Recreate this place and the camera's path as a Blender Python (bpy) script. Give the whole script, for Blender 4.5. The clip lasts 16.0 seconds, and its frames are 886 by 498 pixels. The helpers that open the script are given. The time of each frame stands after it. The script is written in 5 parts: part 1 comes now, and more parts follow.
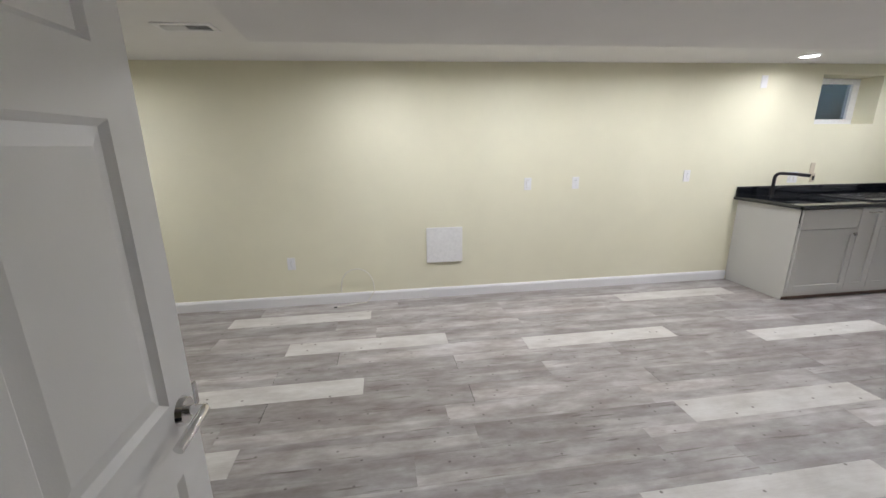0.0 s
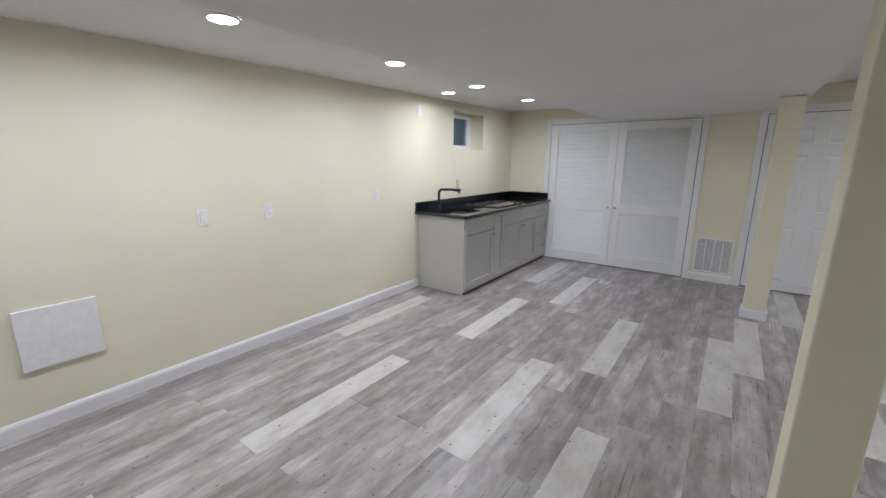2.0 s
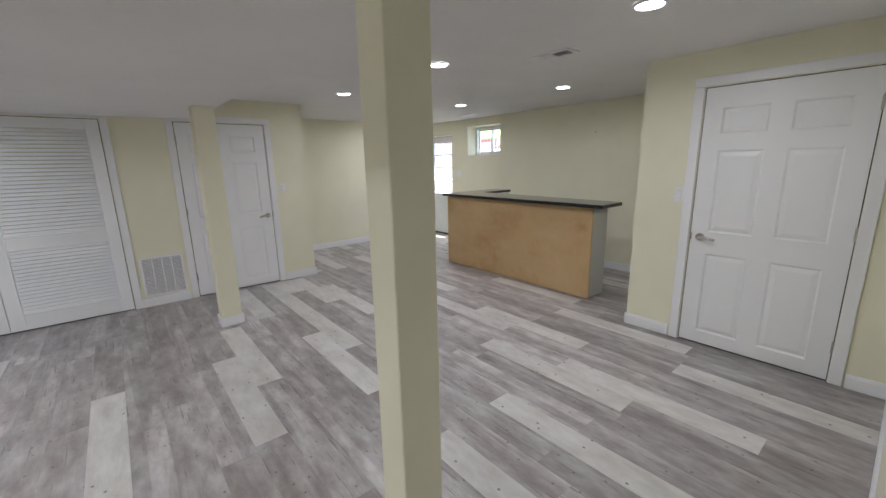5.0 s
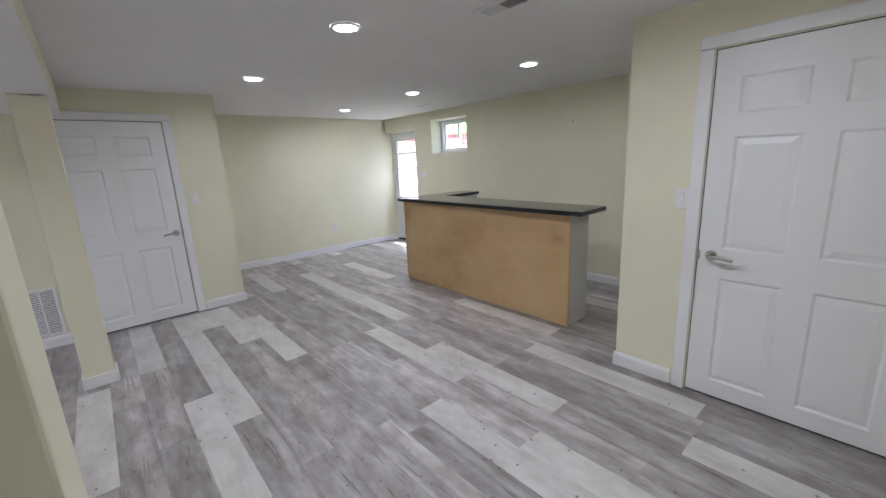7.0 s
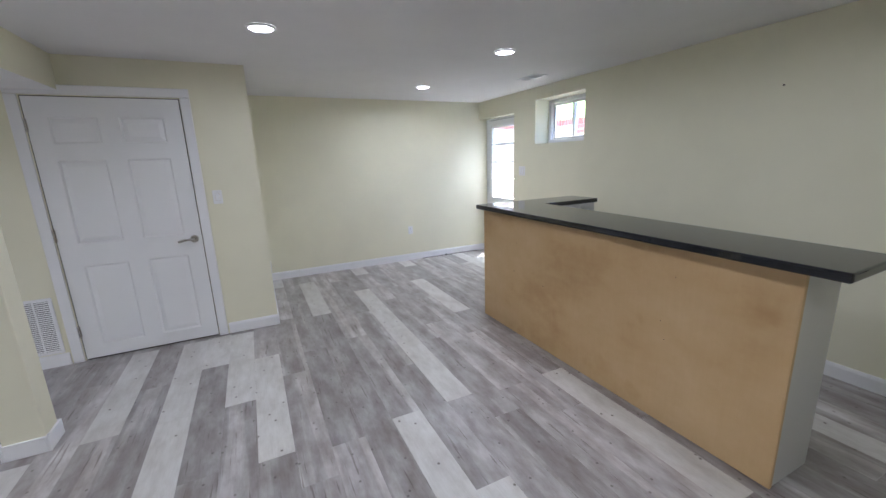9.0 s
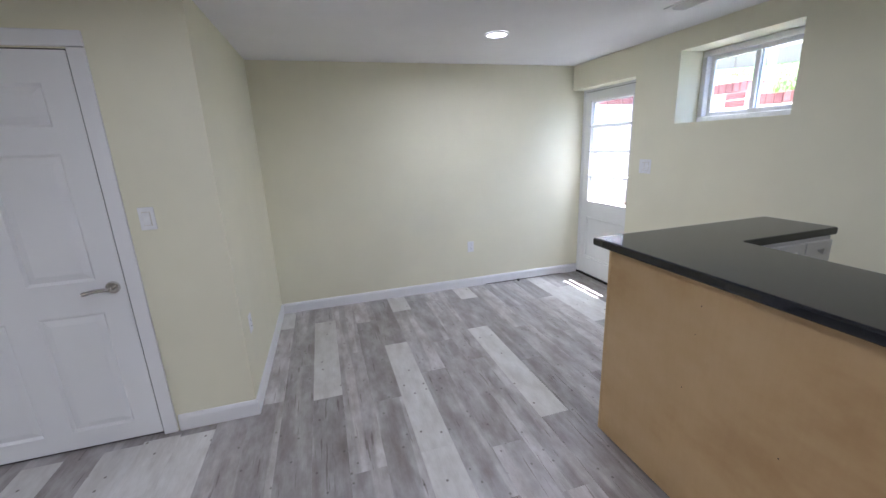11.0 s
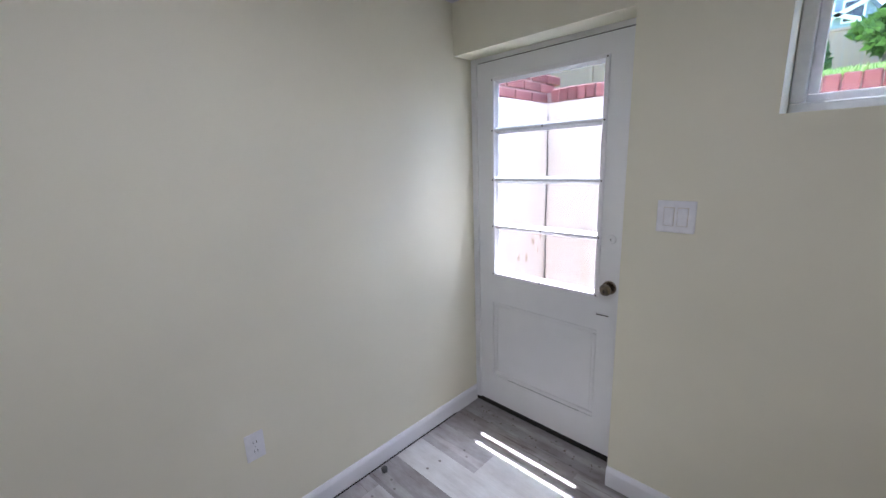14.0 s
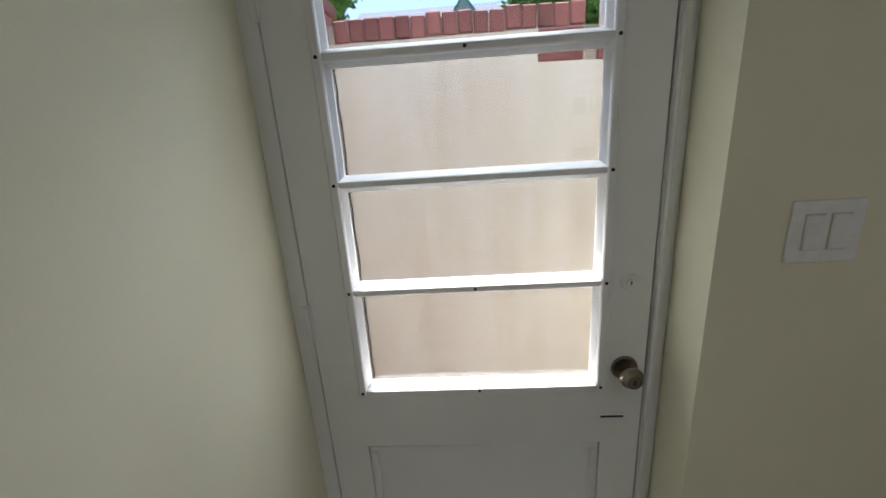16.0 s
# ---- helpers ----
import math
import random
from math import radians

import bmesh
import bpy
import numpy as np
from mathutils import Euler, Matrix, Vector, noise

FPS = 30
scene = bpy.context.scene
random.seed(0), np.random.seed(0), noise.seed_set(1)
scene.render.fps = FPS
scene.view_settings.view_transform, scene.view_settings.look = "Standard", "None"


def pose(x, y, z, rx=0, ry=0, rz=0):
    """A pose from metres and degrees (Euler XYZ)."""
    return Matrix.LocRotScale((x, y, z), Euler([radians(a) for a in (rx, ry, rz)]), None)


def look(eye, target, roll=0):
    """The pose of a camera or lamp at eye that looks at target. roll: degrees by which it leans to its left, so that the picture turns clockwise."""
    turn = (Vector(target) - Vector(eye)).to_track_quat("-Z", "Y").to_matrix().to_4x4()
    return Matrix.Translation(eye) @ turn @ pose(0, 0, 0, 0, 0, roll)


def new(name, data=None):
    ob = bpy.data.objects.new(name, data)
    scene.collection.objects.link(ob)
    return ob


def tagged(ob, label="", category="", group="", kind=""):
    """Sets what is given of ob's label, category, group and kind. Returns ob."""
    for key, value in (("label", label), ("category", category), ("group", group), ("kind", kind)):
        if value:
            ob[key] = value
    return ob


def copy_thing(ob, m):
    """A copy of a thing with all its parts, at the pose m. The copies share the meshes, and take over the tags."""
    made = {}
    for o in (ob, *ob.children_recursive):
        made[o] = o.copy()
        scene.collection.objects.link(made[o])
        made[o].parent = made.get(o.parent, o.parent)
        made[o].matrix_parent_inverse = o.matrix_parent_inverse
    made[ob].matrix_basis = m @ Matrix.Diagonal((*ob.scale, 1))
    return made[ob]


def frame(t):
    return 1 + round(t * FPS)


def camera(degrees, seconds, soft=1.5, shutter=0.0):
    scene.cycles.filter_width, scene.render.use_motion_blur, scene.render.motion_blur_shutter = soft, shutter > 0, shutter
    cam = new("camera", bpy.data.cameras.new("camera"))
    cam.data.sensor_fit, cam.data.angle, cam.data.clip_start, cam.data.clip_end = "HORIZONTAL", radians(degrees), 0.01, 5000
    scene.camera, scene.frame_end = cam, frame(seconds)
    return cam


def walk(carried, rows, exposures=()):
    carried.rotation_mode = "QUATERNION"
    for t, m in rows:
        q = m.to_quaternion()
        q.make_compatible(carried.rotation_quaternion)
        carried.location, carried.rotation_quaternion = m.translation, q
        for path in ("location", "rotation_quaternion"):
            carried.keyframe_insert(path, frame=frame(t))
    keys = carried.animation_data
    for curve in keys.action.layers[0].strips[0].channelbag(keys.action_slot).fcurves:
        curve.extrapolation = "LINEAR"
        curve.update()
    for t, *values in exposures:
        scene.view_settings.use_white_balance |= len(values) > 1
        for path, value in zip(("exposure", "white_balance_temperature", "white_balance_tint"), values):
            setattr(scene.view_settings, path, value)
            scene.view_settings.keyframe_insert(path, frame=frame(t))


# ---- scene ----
cam = camera(96.8, 16.0)
EXPOSURES = [(0.0, 3.85, 6150, 13), (1.5, 3.72, 5950, 14), (3.5, 3.62, 5850, 13), (5.0, 3.75, 6000, 14), (7.5, 3.78, 5700, 15), (9.0, 3.87, 5600, 15), (11.7, 3.66, 5550, 19), (13.0, 3.28, 5600, 21), (14.5, 3.12, 5550, 22), (15.0, 2.95, 5550, 21), (15.4, 2.62, 6800, 17), (16.0, 2.15, 6350, 10)]
PATH = [
    (0, (0.162, 0.163, 1.466), (0.447, 2.076, 0.957), -0.5),
    (0.5, (0.166, 0.372, 1.483), (0.848, 2.196, 1.03), 0.8),
    (1, (0.16, 0.548, 1.499), (1.163, 2.215, 1.035), 0.9),
    (1.5, (0.242, 0.709, 1.491), (1.513, 2.187, 1.045), 0.4),
    (2, (0.324, 0.857, 1.496), (1.902, 2.007, 1.059), 0.3),
    (2.5, (0.387, 0.998, 1.503), (2.187, 1.744, 1.052), -0.1),
    (3, (0.47, 1.089, 1.508), (2.393, 1.394, 1.05), 0.1),
    (3.5, (0.64, 1.138, 1.518), (2.586, 1.006, 1.074), 0.1),
    (4, (0.755, 1.201, 1.522), (2.615, 0.607, 1.091), -0.0),
    (4.5, (0.832, 1.275, 1.526), (2.529, 0.307, 1.097), -0.7),
    (5, (0.869, 1.252, 1.537), (2.375, 0.009, 1.105), -1.2),
    (7.5, (1.506, 0.061, 1.528), (2.977, -1.218, 1.081), -2.8),
    (8, (1.765, -0.179, 1.519), (3.389, -1.259, 1.078), -2.3),
    (8.5, (2.07, -0.444, 1.528), (3.783, -1.375, 1.081), -2.2),
    (9, (2.364, -0.74, 1.504), (4.123, -1.579, 1.054), -2.0),
    (11.5, (4.344, -1.475, 1.545), (6.204, -2.005, 1.035), -2.5),
    (12, (4.755, -1.635, 1.542), (6.583, -2.288, 1.06), -2.7),
    (12.5, (5.186, -1.801, 1.535), (6.918, -2.682, 1.06), -2.3),
    (13, (5.6, -1.987, 1.566), (7.201, -3.089, 1.093), -2.3),
    (13.5, (5.973, -2.217, 1.555), (7.479, -3.453, 1.106), -2.1),
    (14, (6.36, -2.412, 1.537), (7.734, -3.798, 1.097), -2.1),
    (14.5, (6.731, -2.605, 1.564), (7.917, -4.166, 1.168), -2.6),
    (15, (6.997, -2.88, 1.542), (7.926, -4.605, 1.141), -3.4),
    (15.5, (7.227, -3.124, 1.513), (7.793, -4.978, 1.017), -3.7),
    (16, (7.426, -3.319, 1.519), (7.543, -5.234, 0.955), -3.8),
]
walk(cam, [(t, look(eye, target, roll)) for t, eye, target, roll in PATH], EXPOSURES)

# ---------------------------------------------------------------- light
world = bpy.data.worlds.new("sky")
scene.world = world
world.use_nodes = True
wn = world.node_tree
sky = wn.nodes.new("ShaderNodeTexSky")
sky.sky_type = 'NISHITA'
sky.sun_disc = False
sky.sun_elevation = radians(74)
sky.sun_rotation = radians(165)
bg = wn.nodes["Background"]
bg.inputs["Strength"].default_value = 0.15
wn.links.new(sky.outputs[0], bg.inputs["Color"])

sun_data = bpy.data.lights.new("sun", 'SUN')
sun_data.energy = 5.0
sun_data.angle = radians(0.53)
sun_data.color = (1.0, 0.95, 0.88)
sun = new("sun", sun_data)
SUN_DIR = Vector((-0.07, 0.26, -0.96)).normalized()
sun.matrix_world = look((8, -20, 30), Vector((8, -20, 30)) + SUN_DIR)

CEIL_S = 2.315


def ceil_n(x):
    """Height of the ceiling over the kitchenette side, falling westward to fit the camera's view."""
    return 2.158 + 0.0155 * x


# recessed ceiling lights: x, y, ceiling height
# first one is unseen, added to brighten the west end; second continues the spacing
LAMPS = [(x, y, ceil_n(x)) for x, y in ((-2.20, 2.98), (0.20, 2.98), (1.41, 3.00), (2.63, 2.98), (3.83, 3.01), (5.05, 3.03), (4.00, 3.48))]
LAMPS += [(x, y, CEIL_S) for x, y in ((1.91, -1.03), (3.54, -0.945), (5.20, -0.92), (3.55, -2.72), (5.20, -2.70), (6.82, -2.68))]
LAMP_POWER = 0.85
lamp_data = bpy.data.lights.new("downlight", 'AREA')
lamp_data.shape = 'DISK'
lamp_data.size = 0.135
lamp_data.energy = LAMP_POWER
lamp_data.color = (1.0, 0.985, 0.97)
lamp_data.spread = radians(172)
wall_lamp = lamp_data.copy()
wall_lamp.energy = LAMP_POWER * 0.80
end_lamp = lamp_data.copy()
end_lamp.energy = LAMP_POWER * 0.94
sink_lamp = lamp_data.copy()
sink_lamp.energy = LAMP_POWER * 0.08
bar_lamp = lamp_data.copy()
bar_lamp.energy = LAMP_POWER * 0.44
mid_lamp = lamp_data.copy()
mid_lamp.energy = LAMP_POWER * 0.80
far_lamp = lamp_data.copy()
far_lamp.energy = LAMP_POWER * 0.90
dim_lamp = lamp_data.copy()
dim_lamp.energy = LAMP_POWER * 0.28
for lx, ly, lz in LAMPS:
    kind_of = far_lamp if lx > 6 else sink_lamp if ly > 3.4 else end_lamp if ly > 0 and not 1 < lx < 3 else wall_lamp if ly > 0 else mid_lamp if ly > -2 and lx < 5 else bar_lamp if lx < 5 or ly > -2 else dim_lamp
    lamp_ob = new("downlight", kind_of)
    lamp_ob.matrix_world = pose(lx, ly, lz - 0.016)

# unseen fill lamp added above the areaway, boosting daylight through the exit door
fill_data = bpy.data.lights.new("areaway_fill", 'AREA')
fill_data.shape = 'RECTANGLE'
fill_data.size, fill_data.size_y = 0.95, 0.5
fill_data.energy = 6.5
fill_data.color = (0.90, 0.96, 1.0)
new("areaway_fill", fill_data).matrix_world = look((7.41, -4.74, 2.62), (7.41, -3.6, 1.3))

# ---------------------------------------------------------------- materials
def nodes(name, rough=0.5, metal=0.0, spec=0.5):
    m = bpy.data.materials.new(name)
    m.use_nodes = True
    nt = m.node_tree
    b = nt.nodes["Principled BSDF"]
    b.inputs["Roughness"].default_value = rough
    b.inputs["Metallic"].default_value = metal
    b.inputs["Specular IOR Level"].default_value = spec
    return m, nt, b


def noise_node(nt, scale, detail=4.0, rough=0.6, stretch=None, coord="Object"):
    tc = nt.nodes.new("ShaderNodeTexCoord")
    n = nt.nodes.new("ShaderNodeTexNoise")
    n.inputs["Scale"].default_value = scale
    n.inputs["Detail"].default_value = detail
    n.inputs["Roughness"].default_value = rough
    if stretch:
        mp = nt.nodes.new("ShaderNodeMapping")
        mp.inputs["Scale"].default_value = stretch
        nt.links.new(tc.outputs[coord], mp.inputs["Vector"])
        nt.links.new(mp.outputs[0], n.inputs["Vector"])
    else:
        nt.links.new(tc.outputs[coord], n.inputs["Vector"])
    return n


def ramp(nt, fac, stops):
    r = nt.nodes.new("ShaderNodeValToRGB")
    el = r.color_ramp.elements
    while len(el) < len(stops):
        el.new(0.5)
    for e, (p, c) in zip(el, stops):
        e.position, e.color = p, (*c, 1)
    nt.links.new(fac, r.inputs[0])
    return r


def mix(nt, kind, fac, a, b):
    m = nt.nodes.new("ShaderNodeMix")
    m.data_type, m.blend_type = 'RGBA', kind
    for sock, v in ((m.inputs[0], fac), (m.inputs[6], a), (m.inputs[7], b)):
        if isinstance(v, (int, float)):
            sock.default_value = v
        elif isinstance(v, tuple):
            sock.default_value = (*v, 1)
        else:
            nt.links.new(v, sock)
    return m.outputs[2]


def bump(nt, b, height, strength=0.2, dist=0.002):
    n = nt.nodes.new("ShaderNodeBump")
    n.inputs["Strength"].default_value = strength
    n.inputs["Distance"].default_value = dist
    nt.links.new(height, n.inputs["Height"])
    nt.links.new(n.outputs[0], b.inputs["Normal"])
    return n


def paint(name, col, rough=0.5, vary=0.04, grain=220.0, relief=0.12, spec=0.4):
    """Rolled or brushed paint: slight cloudiness and a fine orange-peel relief."""
    m, nt, b = nodes(name, rough, 0, spec)
    big = noise_node(nt, 1.7, 3.0)
    lo = tuple(c * (1 - vary) for c in col)
    hi = tuple(min(1, c * (1 + vary)) for c in col)
    c = ramp(nt, big.outputs[0], [(0.3, lo), (0.7, hi)])
    nt.links.new(c.outputs[0], b.inputs["Base Color"])
    fine = noise_node(nt, grain, 2.0)
    bump(nt, b, fine.outputs[0], relief, 0.0015)
    return m


def plain(name, col, rough=0.4, metal=0.0, spec=0.5):
    m, nt, b = nodes(name, rough, metal, spec)
    n = noise_node(nt, 35.0, 3.0)
    c = ramp(nt, n.outputs[0], [(0.25, tuple(x * 0.93 for x in col)), (0.75, tuple(min(1, x * 1.05) for x in col))])
    nt.links.new(c.outputs[0], b.inputs["Base Color"])
    return m


M_CREAM = paint("cream_wall_paint", (0.79, 0.765, 0.60), 0.62, 0.03, 160.0, 0.15)
M_CEIL = paint("white_ceiling_paint", (0.80, 0.79, 0.79), 0.85, 0.025, 120.0, 0.12, 0.2)
M_TRIM = paint("white_trim_paint", (0.82, 0.82, 0.83), 0.32, 0.02, 90.0, 0.05)
M_DOOR = paint("white_door_paint", (0.82, 0.825, 0.835), 0.35, 0.02, 260.0, 0.10)
M_OLDDOOR = paint("old_white_door_paint", (0.80, 0.81, 0.80), 0.38, 0.05, 70.0, 0.35)
M_PLASTIC = plain("white_plastic", (0.82, 0.82, 0.82), 0.3)
M_BEIGE = plain("beige_plastic", (0.62, 0.55, 0.42), 0.4)
M_NICKEL = plain("satin_nickel", (0.60, 0.58, 0.55), 0.24, 1.0)
M_CHROME = plain("polished_chrome", (0.75, 0.75, 0.76), 0.08, 1.0)
M_BRASSY = plain("worn_brassy_nickel", (0.27, 0.23, 0.18), 0.25, 1.0)
M_BLACK = plain("matte_black_metal", (0.012, 0.012, 0.014), 0.5, 0.0, 0.3)
# near-black fill for shaded gaps and recesses, also used for the underlay
M_DARK = plain("dark_gap_fill", (0.02, 0.018, 0.016), 0.9)
M_CAB = paint("light_grey_cabinet_paint", (0.56, 0.555, 0.535), 0.38, 0.02, 300.0, 0.04)
M_TOE = plain("brown_toe_kick", (0.16, 0.11, 0.085), 0.7)
M_STEEL = plain("brushed_steel", (0.55, 0.55, 0.56), 0.3, 1.0)
M_HOSE = plain("off_white_cable_jacket", (0.75, 0.73, 0.66), 0.5)
M_SCREW = plain("dark_screw_head", (0.05, 0.045, 0.04), 0.5, 0.6)


def granite():
    m, nt, b = nodes("black_granite", 0.045, 0, 0.6)
    n = noise_node(nt, 260.0, 3.0)
    v = nt.nodes.new("ShaderNodeTexVoronoi")
    v.inputs["Scale"].default_value = 330.0
    tc = nt.nodes.new("ShaderNodeTexCoord")
    nt.links.new(tc.outputs["Object"], v.inputs["Vector"])
    base = ramp(nt, n.outputs[0], [(0.5, (0.005, 0.006, 0.008)), (0.66, (0.018, 0.02, 0.026)), (0.82, (0.07, 0.075, 0.09))])
    fleck = ramp(nt, v.outputs["Distance"], [(0.06, (0.09, 0.10, 0.12)), (0.14, (0.0, 0.0, 0.0))])
    c = mix(nt, 'ADD', 0.25, base.outputs[0], fleck.outputs[0])
    nt.links.new(c, b.inputs["Base Color"])
    return m


def plywood():
    m, nt, b = nodes("birch_plywood", 0.5, 0, 0.35)
    big = noise_node(nt, 2.0, 5.0, 0.6, (0.8, 0.8, 1.2))
    grain = noise_node(nt, 9.0, 6.0, 0.65, (7.0, 7.0, 0.7))
    c1 = ramp(nt, big.outputs[0], [(0.28, (0.44, 0.28, 0.125)), (0.45, (0.54, 0.37, 0.185)), (0.72, (0.61, 0.44, 0.245))])
    c2 = ramp(nt, grain.outputs[0], [(0.3, (0.86, 0.83, 0.78)), (0.7, (1.0, 1.0, 1.0))])
    c = mix(nt, 'MULTIPLY', 0.25, c1.outputs[0], c2.outputs[0])
    spots = noise_node(nt, 4.6, 2.0, 0.5)
    s = ramp(nt, spots.outputs[0], [(0.64, (1.0, 1.0, 1.0)), (0.78, (0.84, 0.77, 0.66))])
    c = mix(nt, 'MULTIPLY', 0.7, c, s.outputs[0])
    nt.links.new(c, b.inputs["Base Color"])
    bump(nt, b, grain.outputs[0], 0.06, 0.001)
    return m


def plank_mat(name, dark, mid, light, white=False):
    """Weathered vinyl plank, grain along x; each plank shifts the pattern by its own random number."""
    m, nt, b = nodes(name, 0.36, 0, 0.45)
    tc = nt.nodes.new("ShaderNodeTexCoord")
    oi = nt.nodes.new("ShaderNodeObjectInfo")
    sc = nt.nodes.new("ShaderNodeVectorMath")
    sc.operation = 'SCALE'
    sc.inputs[0].default_value = (37.0, 91.0, 13.0)
    nt.links.new(oi.outputs["Random"], sc.inputs["Scale"])
    ad = nt.nodes.new("ShaderNodeVectorMath")
    nt.links.new(tc.outputs["Object"], ad.inputs[0])
    nt.links.new(sc.outputs[0], ad.inputs[1])

    def tex(scale, stretch, detail, rough):
        mp = nt.nodes.new("ShaderNodeMapping")
        mp.inputs["Scale"].default_value = stretch
        n = nt.nodes.new("ShaderNodeTexNoise")
        n.inputs["Scale"].default_value, n.inputs["Detail"].default_value, n.inputs["Roughness"].default_value = scale, detail, rough
        nt.links.new(ad.outputs[0], mp.inputs["Vector"])
        nt.links.new(mp.outputs[0], n.inputs["Vector"])
        return n.outputs[0]

    strips = tex(1.0, (0.35, 8.0, 1.0), 1.0, 0.4)
    cloud = tex(3.6, (1.0, 2.6, 1.0), 5.0, 0.6)
    wear = tex(9.0, (1.0, 2.3, 1.0), 5.0, 0.62)
    grain = tex(16.0, (0.5, 10.0, 1.0), 4.0, 0.65)
    cracks = tex(7.0, (0.5, 9.0, 1.0), 2.0, 0.5)
    c = ramp(nt, cloud, [(0.33, dark), (0.5, mid), (0.68, light)]).outputs[0]
    w = ramp(nt, wear, [(0.30, (0.78, 0.755, 0.735)), (0.5, (1.0, 1.0, 1.0)), (0.66, (1.16, 1.17, 1.18))]).outputs[0]
    c = mix(nt, 'MULTIPLY', 0.35 if white else 0.6, c, w)
    if not white:
        st = ramp(nt, strips, [(0.36, (0.88, 0.86, 0.85)), (0.43, (1.0, 1.0, 1.0)), (0.555, (1.0, 1.0, 1.0)), (0.59, (1.27, 1.28, 1.28))]).outputs[0]
        c = mix(nt, 'MULTIPLY', 1.0, c, st)
        cr = ramp(nt, cracks, [(0.29, (0.52, 0.48, 0.45)), (0.345, (1.0, 1.0, 1.0))]).outputs[0]
        c = mix(nt, 'MULTIPLY', 0.8, c, cr)
    g = ramp(nt, grain, [(0.33, (0.80, 0.785, 0.77)), (0.55, (1.0, 1.0, 1.0)), (0.75, (1.06, 1.06, 1.06))]).outputs[0]
    c = mix(nt, 'MULTIPLY', 0.3, c, g)
    # small dark knots, a few on each plank
    mp = nt.nodes.new("ShaderNodeMapping")
    mp.inputs["Scale"].default_value = (1.0, 1.15, 0.0)
    vo = nt.nodes.new("ShaderNodeTexVoronoi")
    vo.voronoi_dimensions = '2D'
    vo.inputs["Scale"].default_value = 4.4 if white else 5.0
    nt.links.new(ad.outputs[0], mp.inputs["Vector"])
    nt.links.new(mp.outputs[0], vo.inputs["Vector"])
    k = ramp(nt, vo.outputs["Distance"], [(0.022, (0.30, 0.27, 0.25)), (0.045, (1.0, 1.0, 1.0))]).outputs[0]
    c = mix(nt, 'MULTIPLY', 0.95 if white else 0.7, c, k)
    hs = nt.nodes.new("ShaderNodeHueSaturation")
    hs.inputs["Saturation"].default_value = 1.0
    mr = nt.nodes.new("ShaderNodeMapRange")
    mr.inputs["To Min"].default_value, mr.inputs["To Max"].default_value = (0.94, 1.06) if white else (0.85, 1.16)
    nt.links.new(oi.outputs["Random"], mr.inputs["Value"])
    nt.links.new(mr.outputs[0], hs.inputs["Value"])
    nt.links.new(c, hs.inputs["Color"])
    nt.links.new(hs.outputs[0], b.inputs["Base Color"])
    rr = ramp(nt, wear, [(0.3, (0.30, 0.30, 0.30)), (0.7, (0.42, 0.42, 0.42))]).outputs[0]
    nt.links.new(rr, b.inputs["Roughness"])
    bump(nt, b, grain, 0.10, 0.0008)
    return m


M_GRANITE = granite()
M_PLY = plywood()
M_PLANK = plank_mat("weathered_grey_plank", (0.255, 0.228, 0.217), (0.335, 0.313, 0.306), (0.435, 0.420, 0.417))
M_PLANKW = plank_mat("whitewashed_plank", (0.52, 0.50, 0.475), (0.60, 0.585, 0.56), (0.66, 0.65, 0.63), True)


def glass(name, tint=(0.98, 1.0, 0.99)):
    m, nt, b = nodes(name, 0.0)
    b.inputs["Base Color"].default_value = (*tint, 1)
    b.inputs["Transmission Weight"].default_value = 1.0
    b.inputs["IOR"].default_value = 1.45
    return m


# grey-blue tints only dim the bright outdoors seen through the panes
M_GLASS = glass("outdoor_dimming_glass", (0.41, 0.44, 0.47))
M_LIGHT_DIM = glass("lightly_dimming_glass", (0.64, 0.69, 0.74))
M_COOKGLASS = plain("dark_ceramic_glass", (0.05, 0.05, 0.055), 0.05, 0.0, 0.6)


def lit(name, col, strength):
    m = bpy.data.materials.new(name)
    m.use_nodes = True
    nt = m.node_tree
    e = nt.nodes.new("ShaderNodeEmission")
    e.inputs[0].default_value, e.inputs[1].default_value = (*col, 1), strength
    nt.links.new(e.outputs[0], nt.nodes["Material Output"].inputs[0])
    return m


M_LENS = lit("lit_lamp_lens", (1.0, 0.98, 0.96), 2.0)

# ---------------------------------------------------------------- mesh helpers
def bm_box(bm, x0, y0, z0, x1, y1, z1, bevel=0.0, seg=2):
    """One box, optionally with rounded edges, added to bm."""
    vs = [bm.verts.new(p) for p in ((x0, y0, z0), (x1, y0, z0), (x1, y1, z0), (x0, y1, z0), (x0, y0, z1), (x1, y0, z1), (x1, y1, z1), (x0, y1, z1))]
    fs = [bm.faces.new([vs[i] for i in q]) for q in ((0, 3, 2, 1), (4, 5, 6, 7), (0, 1, 5, 4), (1, 2, 6, 5), (2, 3, 7, 6), (3, 0, 4, 7))]
    if bevel:
        es = list({e for f in fs for e in f.edges})
        bmesh.ops.bevel(bm, geom=es, offset=bevel, segments=seg, affect='EDGES', profile=0.5)
    return bm


def box(x0, y0, z0, x1, y1, z1, bevel=0.0, seg=2):
    return bm_box(bmesh.new(), min(x0, x1), min(y0, y1), min(z0, z1), max(x0, x1), max(y0, y1), max(z0, z1), bevel, seg)


